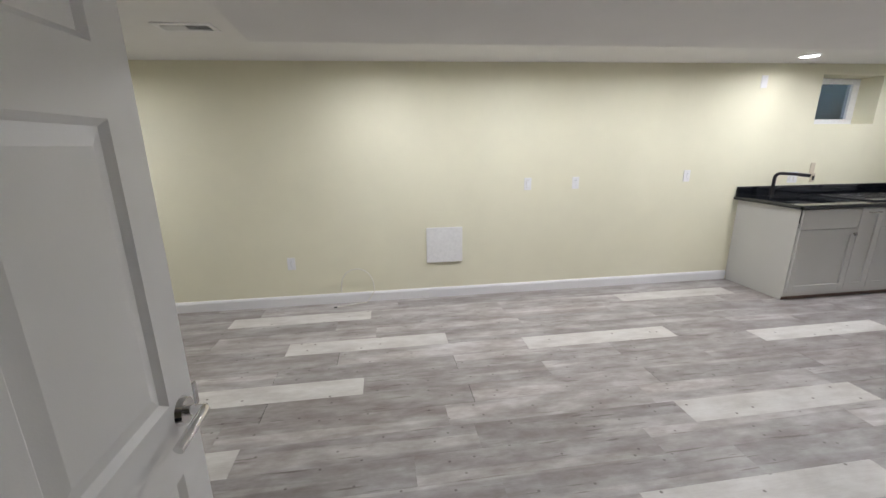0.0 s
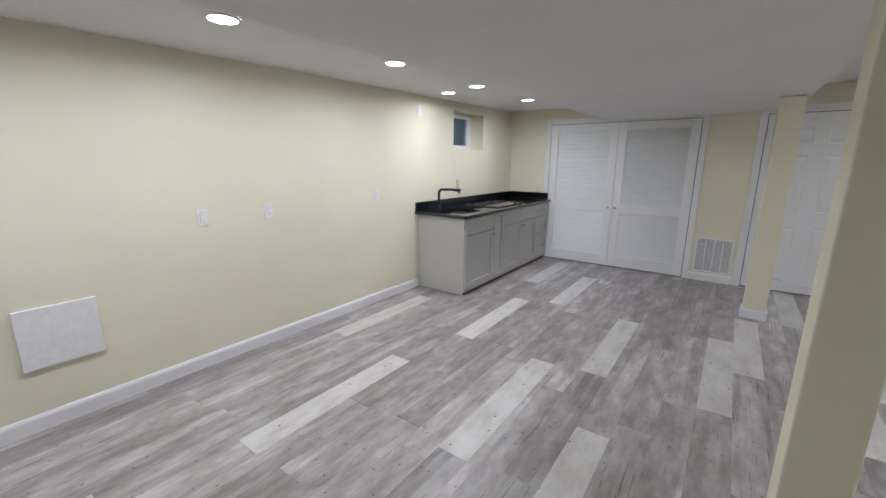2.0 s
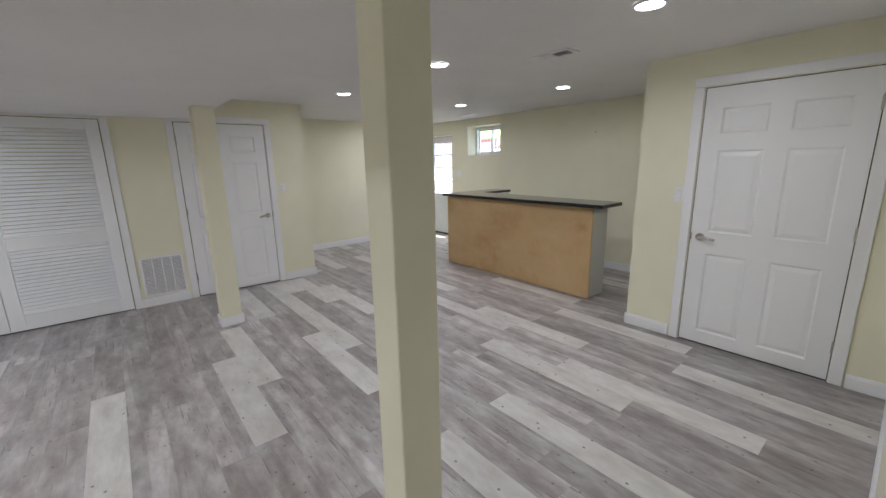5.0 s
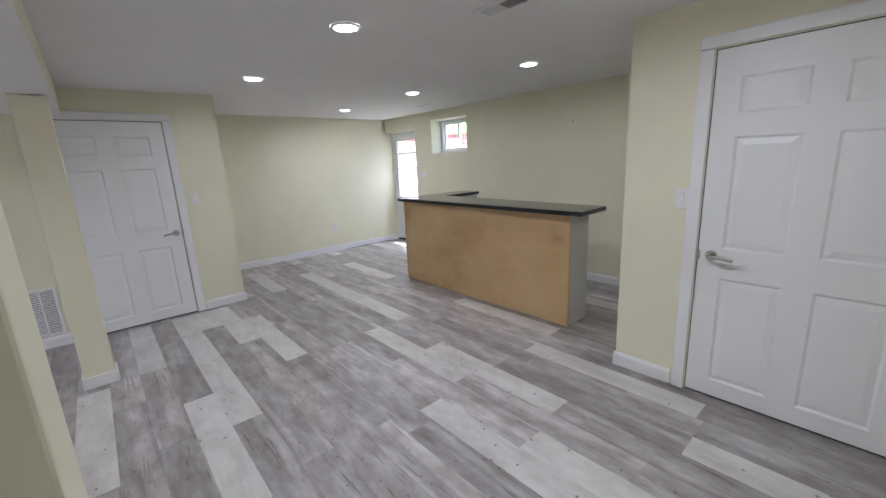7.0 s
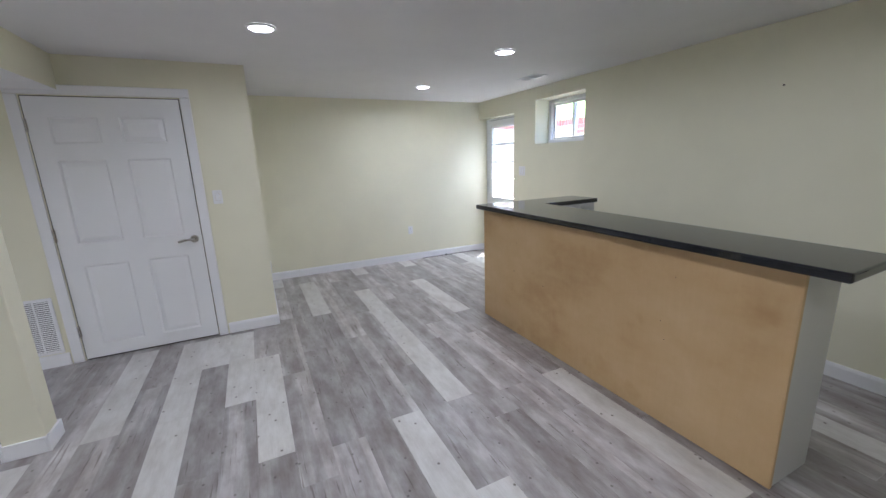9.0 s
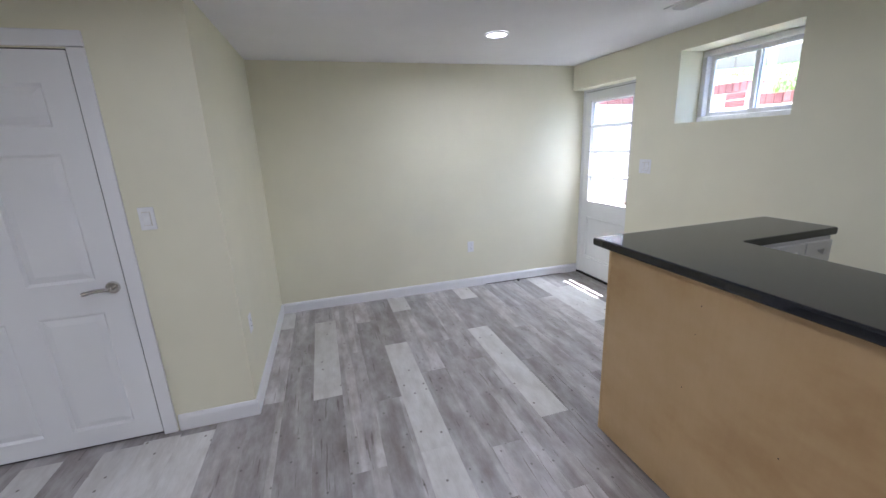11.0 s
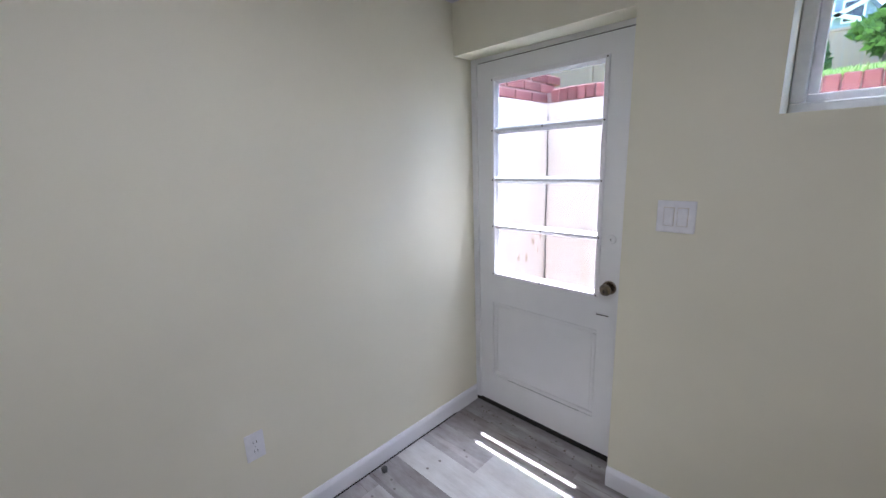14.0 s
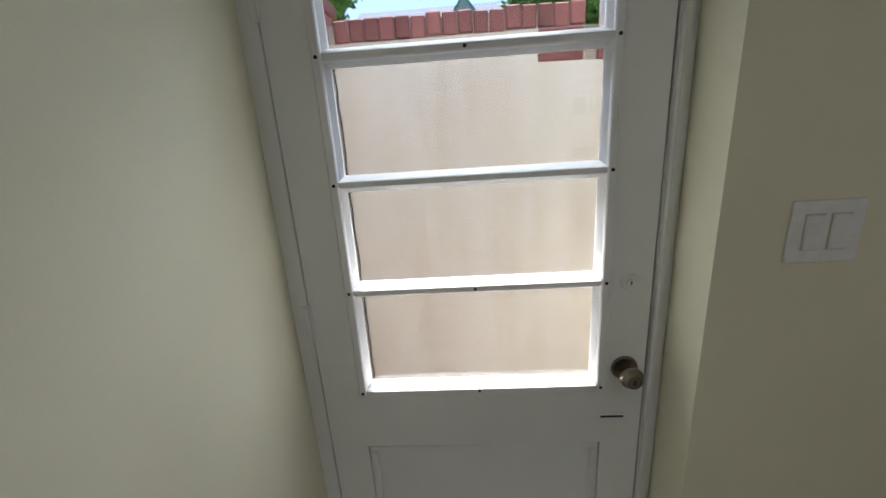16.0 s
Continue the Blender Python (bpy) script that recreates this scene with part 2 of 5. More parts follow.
def bm_cyl(bm, p, q, r, r2=None, n=20, caps=True):
    """A rod or cone from p to q."""
    p, q = Vector(p), Vector(q)
    m = Matrix.Translation((p + q) / 2) @ (q - p).to_track_quat('Z', 'Y').to_matrix().to_4x4()
    bmesh.ops.create_cone(bm, cap_ends=caps, segments=n, radius1=r, radius2=r if r2 is None else r2, depth=(q - p).length, matrix=m)
    return bm


def cyl(p, q, r, r2=None, n=20):
    return bm_cyl(bmesh.new(), p, q, r, r2, n)


def tube(points, r, n=12):
    """A bent rod through the points."""
    bm = bmesh.new()
    pts = [Vector(p) for p in points]
    rings = []
    side = None
    for i, p in enumerate(pts):
        d = (pts[min(i + 1, len(pts) - 1)] - pts[max(i - 1, 0)]).normalized()
        if side is None:
            side = d.orthogonal().normalized()
        side = (side - d * side.dot(d)).normalized()
        up = d.cross(side)
        rings.append([bm.verts.new(p + r * (math.cos(a) * side + math.sin(a) * up)) for a in (2 * math.pi * k / n for k in range(n))])
    for a, b in zip(rings, rings[1:]):
        for k in range(n):
            bm.faces.new((a[k], a[(k + 1) % n], b[(k + 1) % n], b[k]))
    bm.faces.new(rings[0][::-1])
    bm.faces.new(rings[-1])
    return bm


def prism(poly, z0, z1, bevel=0.0, seg=3):
    """An upright prism over a plan polygon; bevel rounds the top and bottom edges."""
    bm = bmesh.new()
    lo = [bm.verts.new((x, y, z0)) for x, y in poly]
    hi = [bm.verts.new((x, y, z1)) for x, y in poly]
    n = len(poly)
    bm.faces.new(lo[::-1])
    bm.faces.new(hi)
    for i in range(n):
        bm.faces.new((lo[i], lo[(i + 1) % n], hi[(i + 1) % n], hi[i]))
    bmesh.ops.recalc_face_normals(bm, faces=bm.faces)
    if bevel:
        es = [e for e in bm.edges if abs(e.verts[0].co.z - e.verts[1].co.z) < 1e-6]
        bmesh.ops.bevel(bm, geom=es, offset=bevel, segments=seg, affect='EDGES', profile=0.5)
    return bm


def finish(bm, name, mat, smooth=False):
    bmesh.ops.recalc_face_normals(bm, faces=bm.faces)
    me = bpy.data.meshes.new(name)
    bm.to_mesh(me)
    bm.free()
    me.materials.append(mat)
    if smooth:
        me.polygons.foreach_set("use_smooth", [True] * len(me.polygons))
        me.set_sharp_from_angle(angle=radians(40))
    return me


def part(name, bm, mat, parent=None, label="", smooth=False):
    """A bmesh as one mesh object under a thing or a part."""
    ob = new(name, finish(bm, name, mat, smooth))
    if parent:
        ob.parent = parent
    if label:
        ob["label"] = label
    return ob


def thing(name, label, category, group="", m=None):
    ob = tagged(new(name), label, category, group)
    ob.empty_display_size = 0.1
    if m is not None:
        ob.matrix_basis = m
    return ob


def structure(name, bm, mat, label, category, smooth=False):
    return tagged(part(name, bm, mat, None, "", smooth), label, category, kind="structure")


def wall_bm(axis, c0, c1, a0, a1, z0, z1, holes=()):
    """A wall between c0 and c1 across its thickness, from a0 to a1 along it, with rectangular holes (a, a, z, z)."""
    bm = bmesh.new()
    cuts = sorted({a0, a1, *(v for h in holes for v in h[:2])})
    for s, e in zip(cuts, cuts[1:]):
        mid = (s + e) / 2
        free = [(z0, z1)]
        for h in holes:
            if h[0] < mid < h[1]:
                free = [p for lo, hi in free for p in ((lo, min(hi, h[2])), (max(lo, h[3]), hi)) if p[1] - p[0] > 1e-4]
        for lo, hi in free:
            if axis == 'y':
                bm_box(bm, s, c0, lo, e, c1, hi)
            else:
                bm_box(bm, c0, s, lo, c1, e, hi)
    bmesh.ops.remove_doubles(bm, verts=bm.verts, dist=1e-5)
    return bm

# ---------------------------------------------------------------- shell
N_Y, E_X, FE_X, S_Y = 3.83, 6.268, 7.865, -4.06
TOP = 2.36
structure("wall_north", wall_bm('y', N_Y, N_Y + 0.28, -3.0, E_X + 0.12, 0, TOP, [(4.62, 5.36, 1.65, 2.13)]), M_CREAM, "cream painted basement wall behind the kitchenette counter", "wall")
structure("wall_east", wall_bm('x', E_X, E_X + 0.12, -0.70, N_Y, 0, TOP, [(1.26, 3.17, -1, 2.03), (-0.315, 0.636, -1, 2.035)]), M_CREAM, "cream painted wall with closet doors and a panel door", "wall")
structure("wall_return", prism([(E_X, -0.815), (FE_X, -0.832), (FE_X, -0.60), (E_X + 0.12, -0.695), (E_X, -0.70)], 0, TOP), M_CREAM, "cream painted return wall at the room's corner", "wall")
structure("wall_far_east", wall_bm('x', FE_X, FE_X + 0.13, -4.395, -0.60, 0, TOP), M_CREAM, "cream painted end wall beside the exit door", "wall")
structure("wall_south", wall_bm('y', S_Y, S_Y - 0.335, 2.482, FE_X, 0, TOP, [(6.952, FE_X + 1, -1, 2.064), (5.678, 6.506, 1.64, 2.168)]), M_CREAM, "cream painted outer wall with a high window and recessed door", "wall")
structure("wall_bathroom", wall_bm('y', -2.333, -2.45, 0.79, 2.482, 0, TOP, [(1.081, 2.025, -1, 2.045)]), M_CREAM, "cream painted partition wall with a panel door", "wall")
structure("wall_bathroom_side", wall_bm('x', 2.365, 2.482, -4.2, -2.45, 0, TOP), M_CREAM, "cream painted partition wall behind the bar", "wall")
structure("wall_stair_side", wall_bm('x', 0.66, 0.79, -2.45, 0.11, 0, TOP), M_CREAM, "cream painted wall beside the entry", "wall")
structure("wall_entry", wall_bm('y', -0.01, 0.11, -3.0, 0.66, 0, TOP, [(-0.34, 0.54, -1, 2.05)]), M_CREAM, "cream painted wall with the entry doorway", "wall")
structure("wall_west", wall_bm('x', -3.12, -3.0, -4.18, N_Y + 0.28, 0, TOP), M_CREAM, "plain cream painted wall closing the room", "wall")
structure("wall_hall", wall_bm('y', -2.0, -1.9, -3.0, 0.66, 0, TOP), M_CREAM, "plain cream wall closing the entry hall", "wall")
structure("wall_bathroom_back", wall_bm('y', S_Y, S_Y - 0.12, -2.999, 2.364, 0, TOP), M_CREAM, "plain cream wall closing the room behind the partition", "wall")
structure("wall_closet_back", wall_bm('x', 7.0, 7.1, -0.55, N_Y, 0, TOP), M_CREAM, "plain wall closing the closet behind the doors", "wall")
ceil = bmesh.new()
bm_box(ceil, -3.12, -4.395, CEIL_S, 7.995, 0.43, 2.45)
nv = [ceil.verts.new((x, y, z)) for x, y, z in ((-3.12, 0.43, ceil_n(-3.12)), (7.995, 0.43, ceil_n(7.995)), (7.995, 4.13, ceil_n(7.995)), (-3.12, 4.13, ceil_n(-3.12)),
                                                (-3.12, 0.43, 2.45), (7.995, 0.43, 2.45), (7.995, 4.13, 2.45), (-3.12, 4.13, 2.45))]
for q in ((0, 3, 2, 1), (4, 5, 6, 7), (0, 1, 5, 4), (1, 2, 6, 5), (2, 3, 7, 6), (3, 0, 4, 7)):
    ceil.faces.new([nv[i] for i in q])
structure("ceiling", ceil, M_CEIL, "flat white painted ceiling", "ceiling")
SOF_W, SOF_S = -0.39, 0.415


def sof_n(x):
    return 2.182 + 0.0218 * x


def sof_z(x, y):
    """Underside of the duct soffit: north edge dropped more, fitted to the camera's view."""
    south, north = 2.032 + 0.0065 * x, 1.923 + 0.019 * x
    return south + (north - south) * (y - SOF_S) / (sof_n(x) - SOF_S)


def soffit_skin(lo, hi, grow):
    """A closed shell over the soffit's plan between two height offsets from its underside, or up to the ceiling."""
    bm = bmesh.new()
    nx, ny = 12, 5
    rows = []
    for i in range(nx + 1):
        x = SOF_W - grow + (E_X - 0.001 - SOF_W + grow) * i / nx
        line = []
        for j in range(ny + 1):
            y = SOF_S - grow + (sof_n(x) - SOF_S + 2 * grow) * j / ny
            z = sof_z(x, y)
            top_z = z + hi if hi else (CEIL_S + 0.01 if j == 0 else ceil_n(x) + 0.01)
            line.append((bm.verts.new((x, y, z + lo)), bm.verts.new((x, y, top_z))))
        rows.append(line)
    for i in range(nx):
        for j in range(ny):
            a, b, c, d = rows[i][j], rows[i + 1][j], rows[i + 1][j + 1], rows[i][j + 1]
            bm.faces.new((a[0], d[0], c[0], b[0]))
            bm.faces.new((a[1], b[1], c[1], d[1]))
            if j == 0:
                bm.faces.new((a[0], b[0], b[1], a[1]))
            if j == ny - 1:
                bm.faces.new((d[0], d[1], c[1], c[0]))
    for j in range(ny):
        for i in (0, nx):
            a, d = rows[i][j], rows[i][j + 1]
            bm.faces.new((a[0], a[1], d[1], d[0]))
    return bm


structure("soffit", soffit_skin(0.004, 0, 0.0), M_CREAM, "dropped duct soffit with cream sides", "soffit", True)
structure("soffit_underside", soffit_skin(0.0, 0.003, 0.002), M_CEIL, "white painted underside of the duct soffit", "soffit", True)

# ---------------------------------------------------------------- trim
def baseboard(x0, y0, x1, y1, nx, ny, h=0.10, t=0.014):
    """A skirting board on the wall line from (x0, y0) to (x1, y1); (nx, ny) points into the room."""
    d = Vector((x1 - x0, y1 - y0, 0))
    length = d.length
    ang = math.atan2(d.y, d.x)
    bm = bmesh.new()
    prof = [(0, 0), (t, 0), (t, h - 0.022), (t - 0.003, h - 0.012), (t - 0.007, h - 0.004), (0.004, h), (0, h)]
    side = 1 if (-math.sin(ang) * nx + math.cos(ang) * ny) > 0 else -1
    a = [bm.verts.new((0, side * p, q)) for p, q in prof]
    b = [bm.verts.new((length, side * p, q)) for p, q in prof]
    for i in range(len(prof)):
        j = (i + 1) % len(prof)
        bm.faces.new((a[i], a[j], b[j], b[i]))
    bm.faces.new(a)
    bm.faces.new(b)
    ob = structure("baseboard", bm, M_TRIM, "white painted wooden baseboard", "baseboard")
    ob.matrix_basis = Matrix.Translation((x0, y0, 0)) @ Matrix.Rotation(ang, 4, 'Z')
    return ob


baseboard(-3.0, N_Y, 3.88, N_Y, 0, -1)
baseboard(E_X, 1.195, E_X, 0.722, -1, 0)
baseboard(E_X, -0.40, E_X, -0.829, -1, 0)
baseboard(E_X, -0.815, FE_X, -0.832, 0, -1)
baseboard(FE_X, -0.846, FE_X, S_Y - 0.13, -1, 0)
structure("floor_dark_line", box(FE_X - 0.0175, -3.98, 0.0005, FE_X - 0.0145, -3.0, 0.007), M_DARK, "thin dark strip along the foot of the baseboard", "gap")
baseboard(6.952, S_Y, 2.482, S_Y, 0, 1)
baseboard(2.482, S_Y, 2.482, -2.319, 1, 0)
baseboard(2.496, -2.333, 2.113, -2.333, 0, 1)
baseboard(0.995, -2.333, 0.79, -2.333, 0, 1)
baseboard(0.79, -2.319, 0.79, 0.11, 1, 0)
baseboard(-0.42, 0.11, -3.0, 0.11, 0, 1)


def casing(parent, w, h, cw=0.07, t=0.018):
    """Door casing round an opening of w by h, in the door's own space (front is -y)."""
    part("casing", box(-cw - 0.004, -t, 0, -0.004, 0, h + 0.004, 0.005), M_TRIM, parent)
    part("casing", box(w + 0.004, -t, 0, w + cw + 0.004, 0, h + 0.004, 0.005), M_TRIM, parent)
    part("casing", box(-cw - 0.004, -t - 0.001, h + 0.006, w + cw + 0.004, 0, h + cw + 0.004, 0.005), M_TRIM, parent)
    part("jamb", box(-0.014, 0.001, 0, -0.001, 0.115, h + 0.004), M_TRIM, parent)
    part("jamb", box(w + 0.001, 0.001, 0, w + 0.014, 0.115, h + 0.004), M_TRIM, parent)
    part("jamb", box(0.0, 0.001, h + 0.001, w, 0.115, h + 0.014), M_TRIM, parent)


def frustum(x0, z0, x1, z1, y_base, y_top, slope):
    bm = bmesh.new()
    a = [bm.verts.new(p) for p in ((x0, y_base, z0), (x1, y_base, z0), (x1, y_base, z1), (x0, y_base, z1))]
    s = slope
    b = [bm.verts.new(p) for p in ((x0 + s, y_top, z0 + s), (x1 - s, y_top, z0 + s), (x1 - s, y_top, z1 - s), (x0 + s, y_top, z1 - s))]
    for i in range(4):
        bm.faces.new((a[i], a[(i + 1) % 4], b[(i + 1) % 4], b[i]))
    bm.faces.new(b)
    bm.faces.new(a[::-1])
    return bm


def lever(parent, x, z, toward, mat, face=0.0):
    """A lever handle on a round rose; toward is +1 or -1 along the door's width."""
    h = part("door_handle", bm_cyl(cyl((x, face, z), (x, face - 0.012, z), 0.033, 0.029, 28), (x, face - 0.01, z), (x, face - 0.05, z), 0.011), mat, parent, "satin metal lever handle on a round rose", True)
    pts = [(x, face - 0.047, z), (x + toward * 0.03, face - 0.052, z + 0.004), (x + toward * 0.07, face - 0.050, z + 0.001), (x + toward * 0.115, face - 0.043, z - 0.010)]
    part("lever", tube(pts, 0.0105, 14), mat, h, "", True)
    part("latch_plate", box(x - toward * 0.072, face - 0.002, z - 0.028, x - toward * 0.058, face + 0.004, z + 0.028), mat, parent)


def six_panel(name, w, h, m, label, handle_x, toward, hinge_x=None, frame=True, mat_handle=None, depth=0.0, stile=0.125, mull=0.125, mid=(0.95, 1.58), top=1.70):
    """A moulded six-panel door; local x runs across the leaf, the front faces -y."""
    d = tagged(thing(name, label, "door", m=m), kind="structure")
    if frame:
        casing(d, w, h)
    f = depth
    pw = (w - 2 * stile - mull) / 2
    rows = [(0.115, 0.775), mid, (top, 1.89)]
    slab = bmesh.new()
    bm_box(slab, 0.006, f + 0.0145, 0.012, w - 0.006, f + 0.036, h - 0.006)
    cols = [(stile, stile + pw), (w - stile - pw, w - stile)]
    xs = [(0.006, stile), (stile + pw, w - stile - pw), (w - stile, w - 0.006)]
    for a, b in xs:
        bm_box(slab, a, f, 0.012, b, f + 0.0150, h - 0.006)
    zs = [(0.012, 0.115), (0.775, mid[0]), (mid[1], top), (1.89, h - 0.006)]
    for a, b in cols:
        for lo, hi in zs:
            bm_box(slab, a, f, lo, b, f + 0.0150, hi)
    part("slab", slab, M_DOOR, d)
    for a, b in cols:
        for lo, hi in rows:
            ring = frustum(a, lo, b, hi, f + 0.0143, f + 0.0035, 0.045)
            part("panel", ring, M_DOOR, d)
            # sloped moulding round the panel field
            mo = bmesh.new()
            o = [mo.verts.new(p) for p in ((a, f + 0.0002, lo), (b, f + 0.0002, lo), (b, f + 0.0002, hi), (a, f + 0.0002, hi))]
            i_ = [mo.verts.new(p) for p in ((a + 0.016, f + 0.0138, lo + 0.016), (b - 0.016, f + 0.0138, lo + 0.016), (b - 0.016, f + 0.0138, hi - 0.016), (a + 0.016, f + 0.0138, hi - 0.016))]
            for k in range(4):
                mo.faces.new((o[k], o[(k + 1) % 4], i_[(k + 1) % 4], i_[k]))
            part("moulding", mo, M_DOOR, d)
    lever(d, handle_x, 0.905, toward, mat_handle or M_NICKEL, f)
    if hinge_x is not None:
        for hz in (0.25, 1.03, 1.83):
            part("hinge", bm_cyl(box(hinge_x - 0.012, f - 0.001, hz - 0.045, hinge_x + 0.012, f + 0.003, hz + 0.045), (hinge_x, f - 0.006, hz - 0.045), (hinge_x, f - 0.006, hz + 0.045), 0.006, n=10), M_NICKEL, d, "", True)
    # shade in the joints round the leaf is painted as near-black strips
    part("gap", box(0.006, f + 0.004, 0.003, w - 0.006, f + 0.03, 0.010), M_DARK, d)
    if frame:
        part("gap", box(0.001, f + 0.005, h - 0.0058, w - 0.001, f + 0.03, h), M_DARK, d)
        part("gap", box(w - 0.0058, f + 0.005, 0.011, w - 0.001, f + 0.03, h - 0.006), M_DARK, d)
        part("gap", box(0.001, f + 0.005, 0.011, 0.0058, f + 0.03, h - 0.006), M_DARK, d)
    return d


six_panel("door_1", 0.951, 2.035, pose(E_X, 0.636, 0, 0, 0, -90), "closed white six-panel door with white casing and a lever handle", 0.89, -1, 0.0)
six_panel("door_2", 0.944, 2.045, pose(2.025, -2.333, 0, 0, 0, 180), "closed white six-panel door in the partition wall", 0.075, 1, 0.944)
six_panel("door_3", 0.86, 2.03, pose(-0.300, 0.19, 0, 0, 0, 90), "white six-panel entry door standing wide open", 0.80, -1, None, False, M_CHROME, 0.0, 0.10, 0.07, (0.945, 1.515), 1.635)


def louvre_leaf(root, x0, x1, h):
    """One louvred leaf of the closet doors, with its slats one by one."""
    leaf = part("door_leaf", bmesh.new(), M_DOOR, root)
    bm = bmesh.new()
    st, t0, t1 = 0.105, -0.012, 0.022
    rails = [(0.012, 0.165), (0.795, 0.925), (1.925, h - 0.006)]
    bm_box(bm, x0, t0, 0.012, x0 + st, t1, h - 0.006, 0.003)
    bm_box(bm, x1 - st, t0, 0.012, x1, t1, h - 0.006, 0.003)
    for lo, hi in rails:
        bm_box(bm, x0 + st + 0.0005, t0 + 0.0005, lo, x1 - st - 0.0005, t1, hi, 0.003)
    leaf.data = finish(bm, "door_leaf", M_DOOR)
    sl = bmesh.new()
    bm_box(sl, 0, -0.0030, -0.0182, x1 - x0 - 2 * st - 0.002, 0.0030, 0.0182, 0.001, 1)
    me = finish(sl, "slat", M_DOOR)
    for lo, hi in ((0.165, 0.795), (0.925, 1.925)):
        n = round((hi - lo) / 0.0372)
        for k in range(n):
            s = new("slat", me)
            s.parent = leaf
            s.matrix_basis = pose(x0 + st + 0.001, 0.006, lo + (k + 0.5) * (hi - lo) / n, -34)
    return leaf


closet = tagged(thing("door_4", "pair of closed white louvred closet doors with small knobs", "closet door", m=pose(E_X, 3.17, 0, 0, 0, -90)), kind="structure")
casing(closet, 1.91, 2.03, 0.066)
for a, b, kx in ((0.006, 0.952, 0.908), (0.957, 1.904, 1.0)):
    lf = louvre_leaf(closet, a, b, 2.03)
    knob = bmesh.new()
    bm_cyl(knob, (kx, -0.012, 0.86), (kx, -0.030, 0.86), 0.006)
    bmesh.ops.create_uvsphere(knob, u_segments=16, v_segments=10, radius=0.016, matrix=Matrix.Translation((kx, -0.036, 0.86)))
    part("knob", knob, M_NICKEL, lf, "small round metal knob", True)
# near-black strips paint the shade in the joints round both leaves
part("gap", box(0.01, 0.0, 0.003, 1.90, 0.02, 0.010), M_DARK, closet)
part("gap", box(0.001, 0.0, 2.0245, 1.909, 0.02, 2.0295), M_DARK, closet)
part("gap", box(0.001, 0.0, 0.011, 0.0055, 0.02, 2.024), M_DARK, closet)
part("gap", box(1.9045, 0.0, 0.011, 1.909, 0.02, 2.024), M_DARK, closet)

# return-air grille beside the panel door
grille = thing("return_air_grille", "white steel return air grille low on the cream wall", "vent", m=pose(E_X, 1.155, 0.108, 0, 0, -90))
gw, gh = 0.41, 0.455
# flat black sheet paints the duct's shade between the fins
part("duct", box(0.02, -0.001, 0.02, gw - 0.02, -0.002, gh - 0.02), M_DARK, grille, "black sheet standing in for the unlit duct behind the fins")
fr = bmesh.new()
for q in ((0, 0, gw, 0.024), (0, gh - 0.024, gw, gh), (0, 0.024, 0.024, gh - 0.024), (gw - 0.024, 0.024, gw, gh - 0.024)):
    bm_box(fr, q[0], -0.012, q[1], q[2], -0.0005, q[3], 0.003, 1)
part("frame", fr, M_TRIM, grille)
for k in range(1, 4):
    part("bar", box(0.024 + k * 0.0905 - 0.005, -0.010, 0.024, 0.024 + k * 0.0905 + 0.005, -0.003, gh - 0.024), M_TRIM, grille)
fin = bmesh.new()
bm_box(fin, 0.024, -0.0008, -0.0048, gw - 0.024, 0.0008, 0.0048)
fin_me = finish(fin, "fin", M_TRIM)
for k in range(26):
    o = new("fin", fin_me)
    o.parent = grille
    o.matrix_basis = pose(0, -0.0075, 0.0325 + k * 0.0156, -25)

# ---------------------------------------------------------------- posts
def column(x0, y0, x1, y1, label):
    c = tagged(thing("support_post", label, "post", "soffit posts"), kind="")
    part("shaft", box(x0, y0, 0, x1, y1, sof_z((x0 + x1) / 2, y1) - 0.001, 0.006), M_CREAM, c)
    t = 0.014
    for q in ((x0 - t, y0 - t, x1 + t, y0), (x0 - t, y1, x1 + t, y1 + t), (x0 - t, y0 + 0.0005, x0, y1 - 0.0005), (x1, y0 + 0.0005, x1 + t, y1 - 0.0005)):
        part("base_trim", box(q[0], q[1], 0.001, q[2], q[3], 0.095, 0.004), M_TRIM, c, "white base trim")
    return c


column(1.905, 0.425, 2.06, 0.600, "square boxed post painted cream, carrying the soffit")
column(5.025, 0.445, 5.175, 0.625, "square boxed post painted cream, carrying the soffit")

# ---------------------------------------------------------------- ceiling fixtures
def downlight(x, y, z):
    d = thing("ceiling_light", "lit round recessed downlight with a white trim ring", "ceiling light", "recessed ceiling lights", pose(x, y, z))
    ring = bmesh.new()
    n = 32
    prof = [(0.086, -0.001), (0.084, -0.008), (0.072, -0.012), (0.068, -0.008), (0.068, -0.002)]
    rows = [[ring.verts.new((r * math.cos(2 * math.pi * k / n), r * math.sin(2 * math.pi * k / n), zz)) for k in range(n)] for r, zz in prof]
    for a, b in zip(rows, rows[1:]):
        for k in range(n):
            ring.faces.new((a[k], a[(k + 1) % n], b[(k + 1) % n], b[k]))
    part("trim_ring", ring, M_TRIM, d, "", True)
    part("lens", cyl((0, 0, -0.003), (0, 0, -0.007), 0.068, n=32), M_LENS, d, "glowing frosted lens")
    return d


# LAMPS[0] is the unseen fixture added behind the open entry door
first = downlight(*LAMPS[0])
for lx, ly, lz in LAMPS[1:]:
    copy_thing(first, pose(lx, ly, lz))


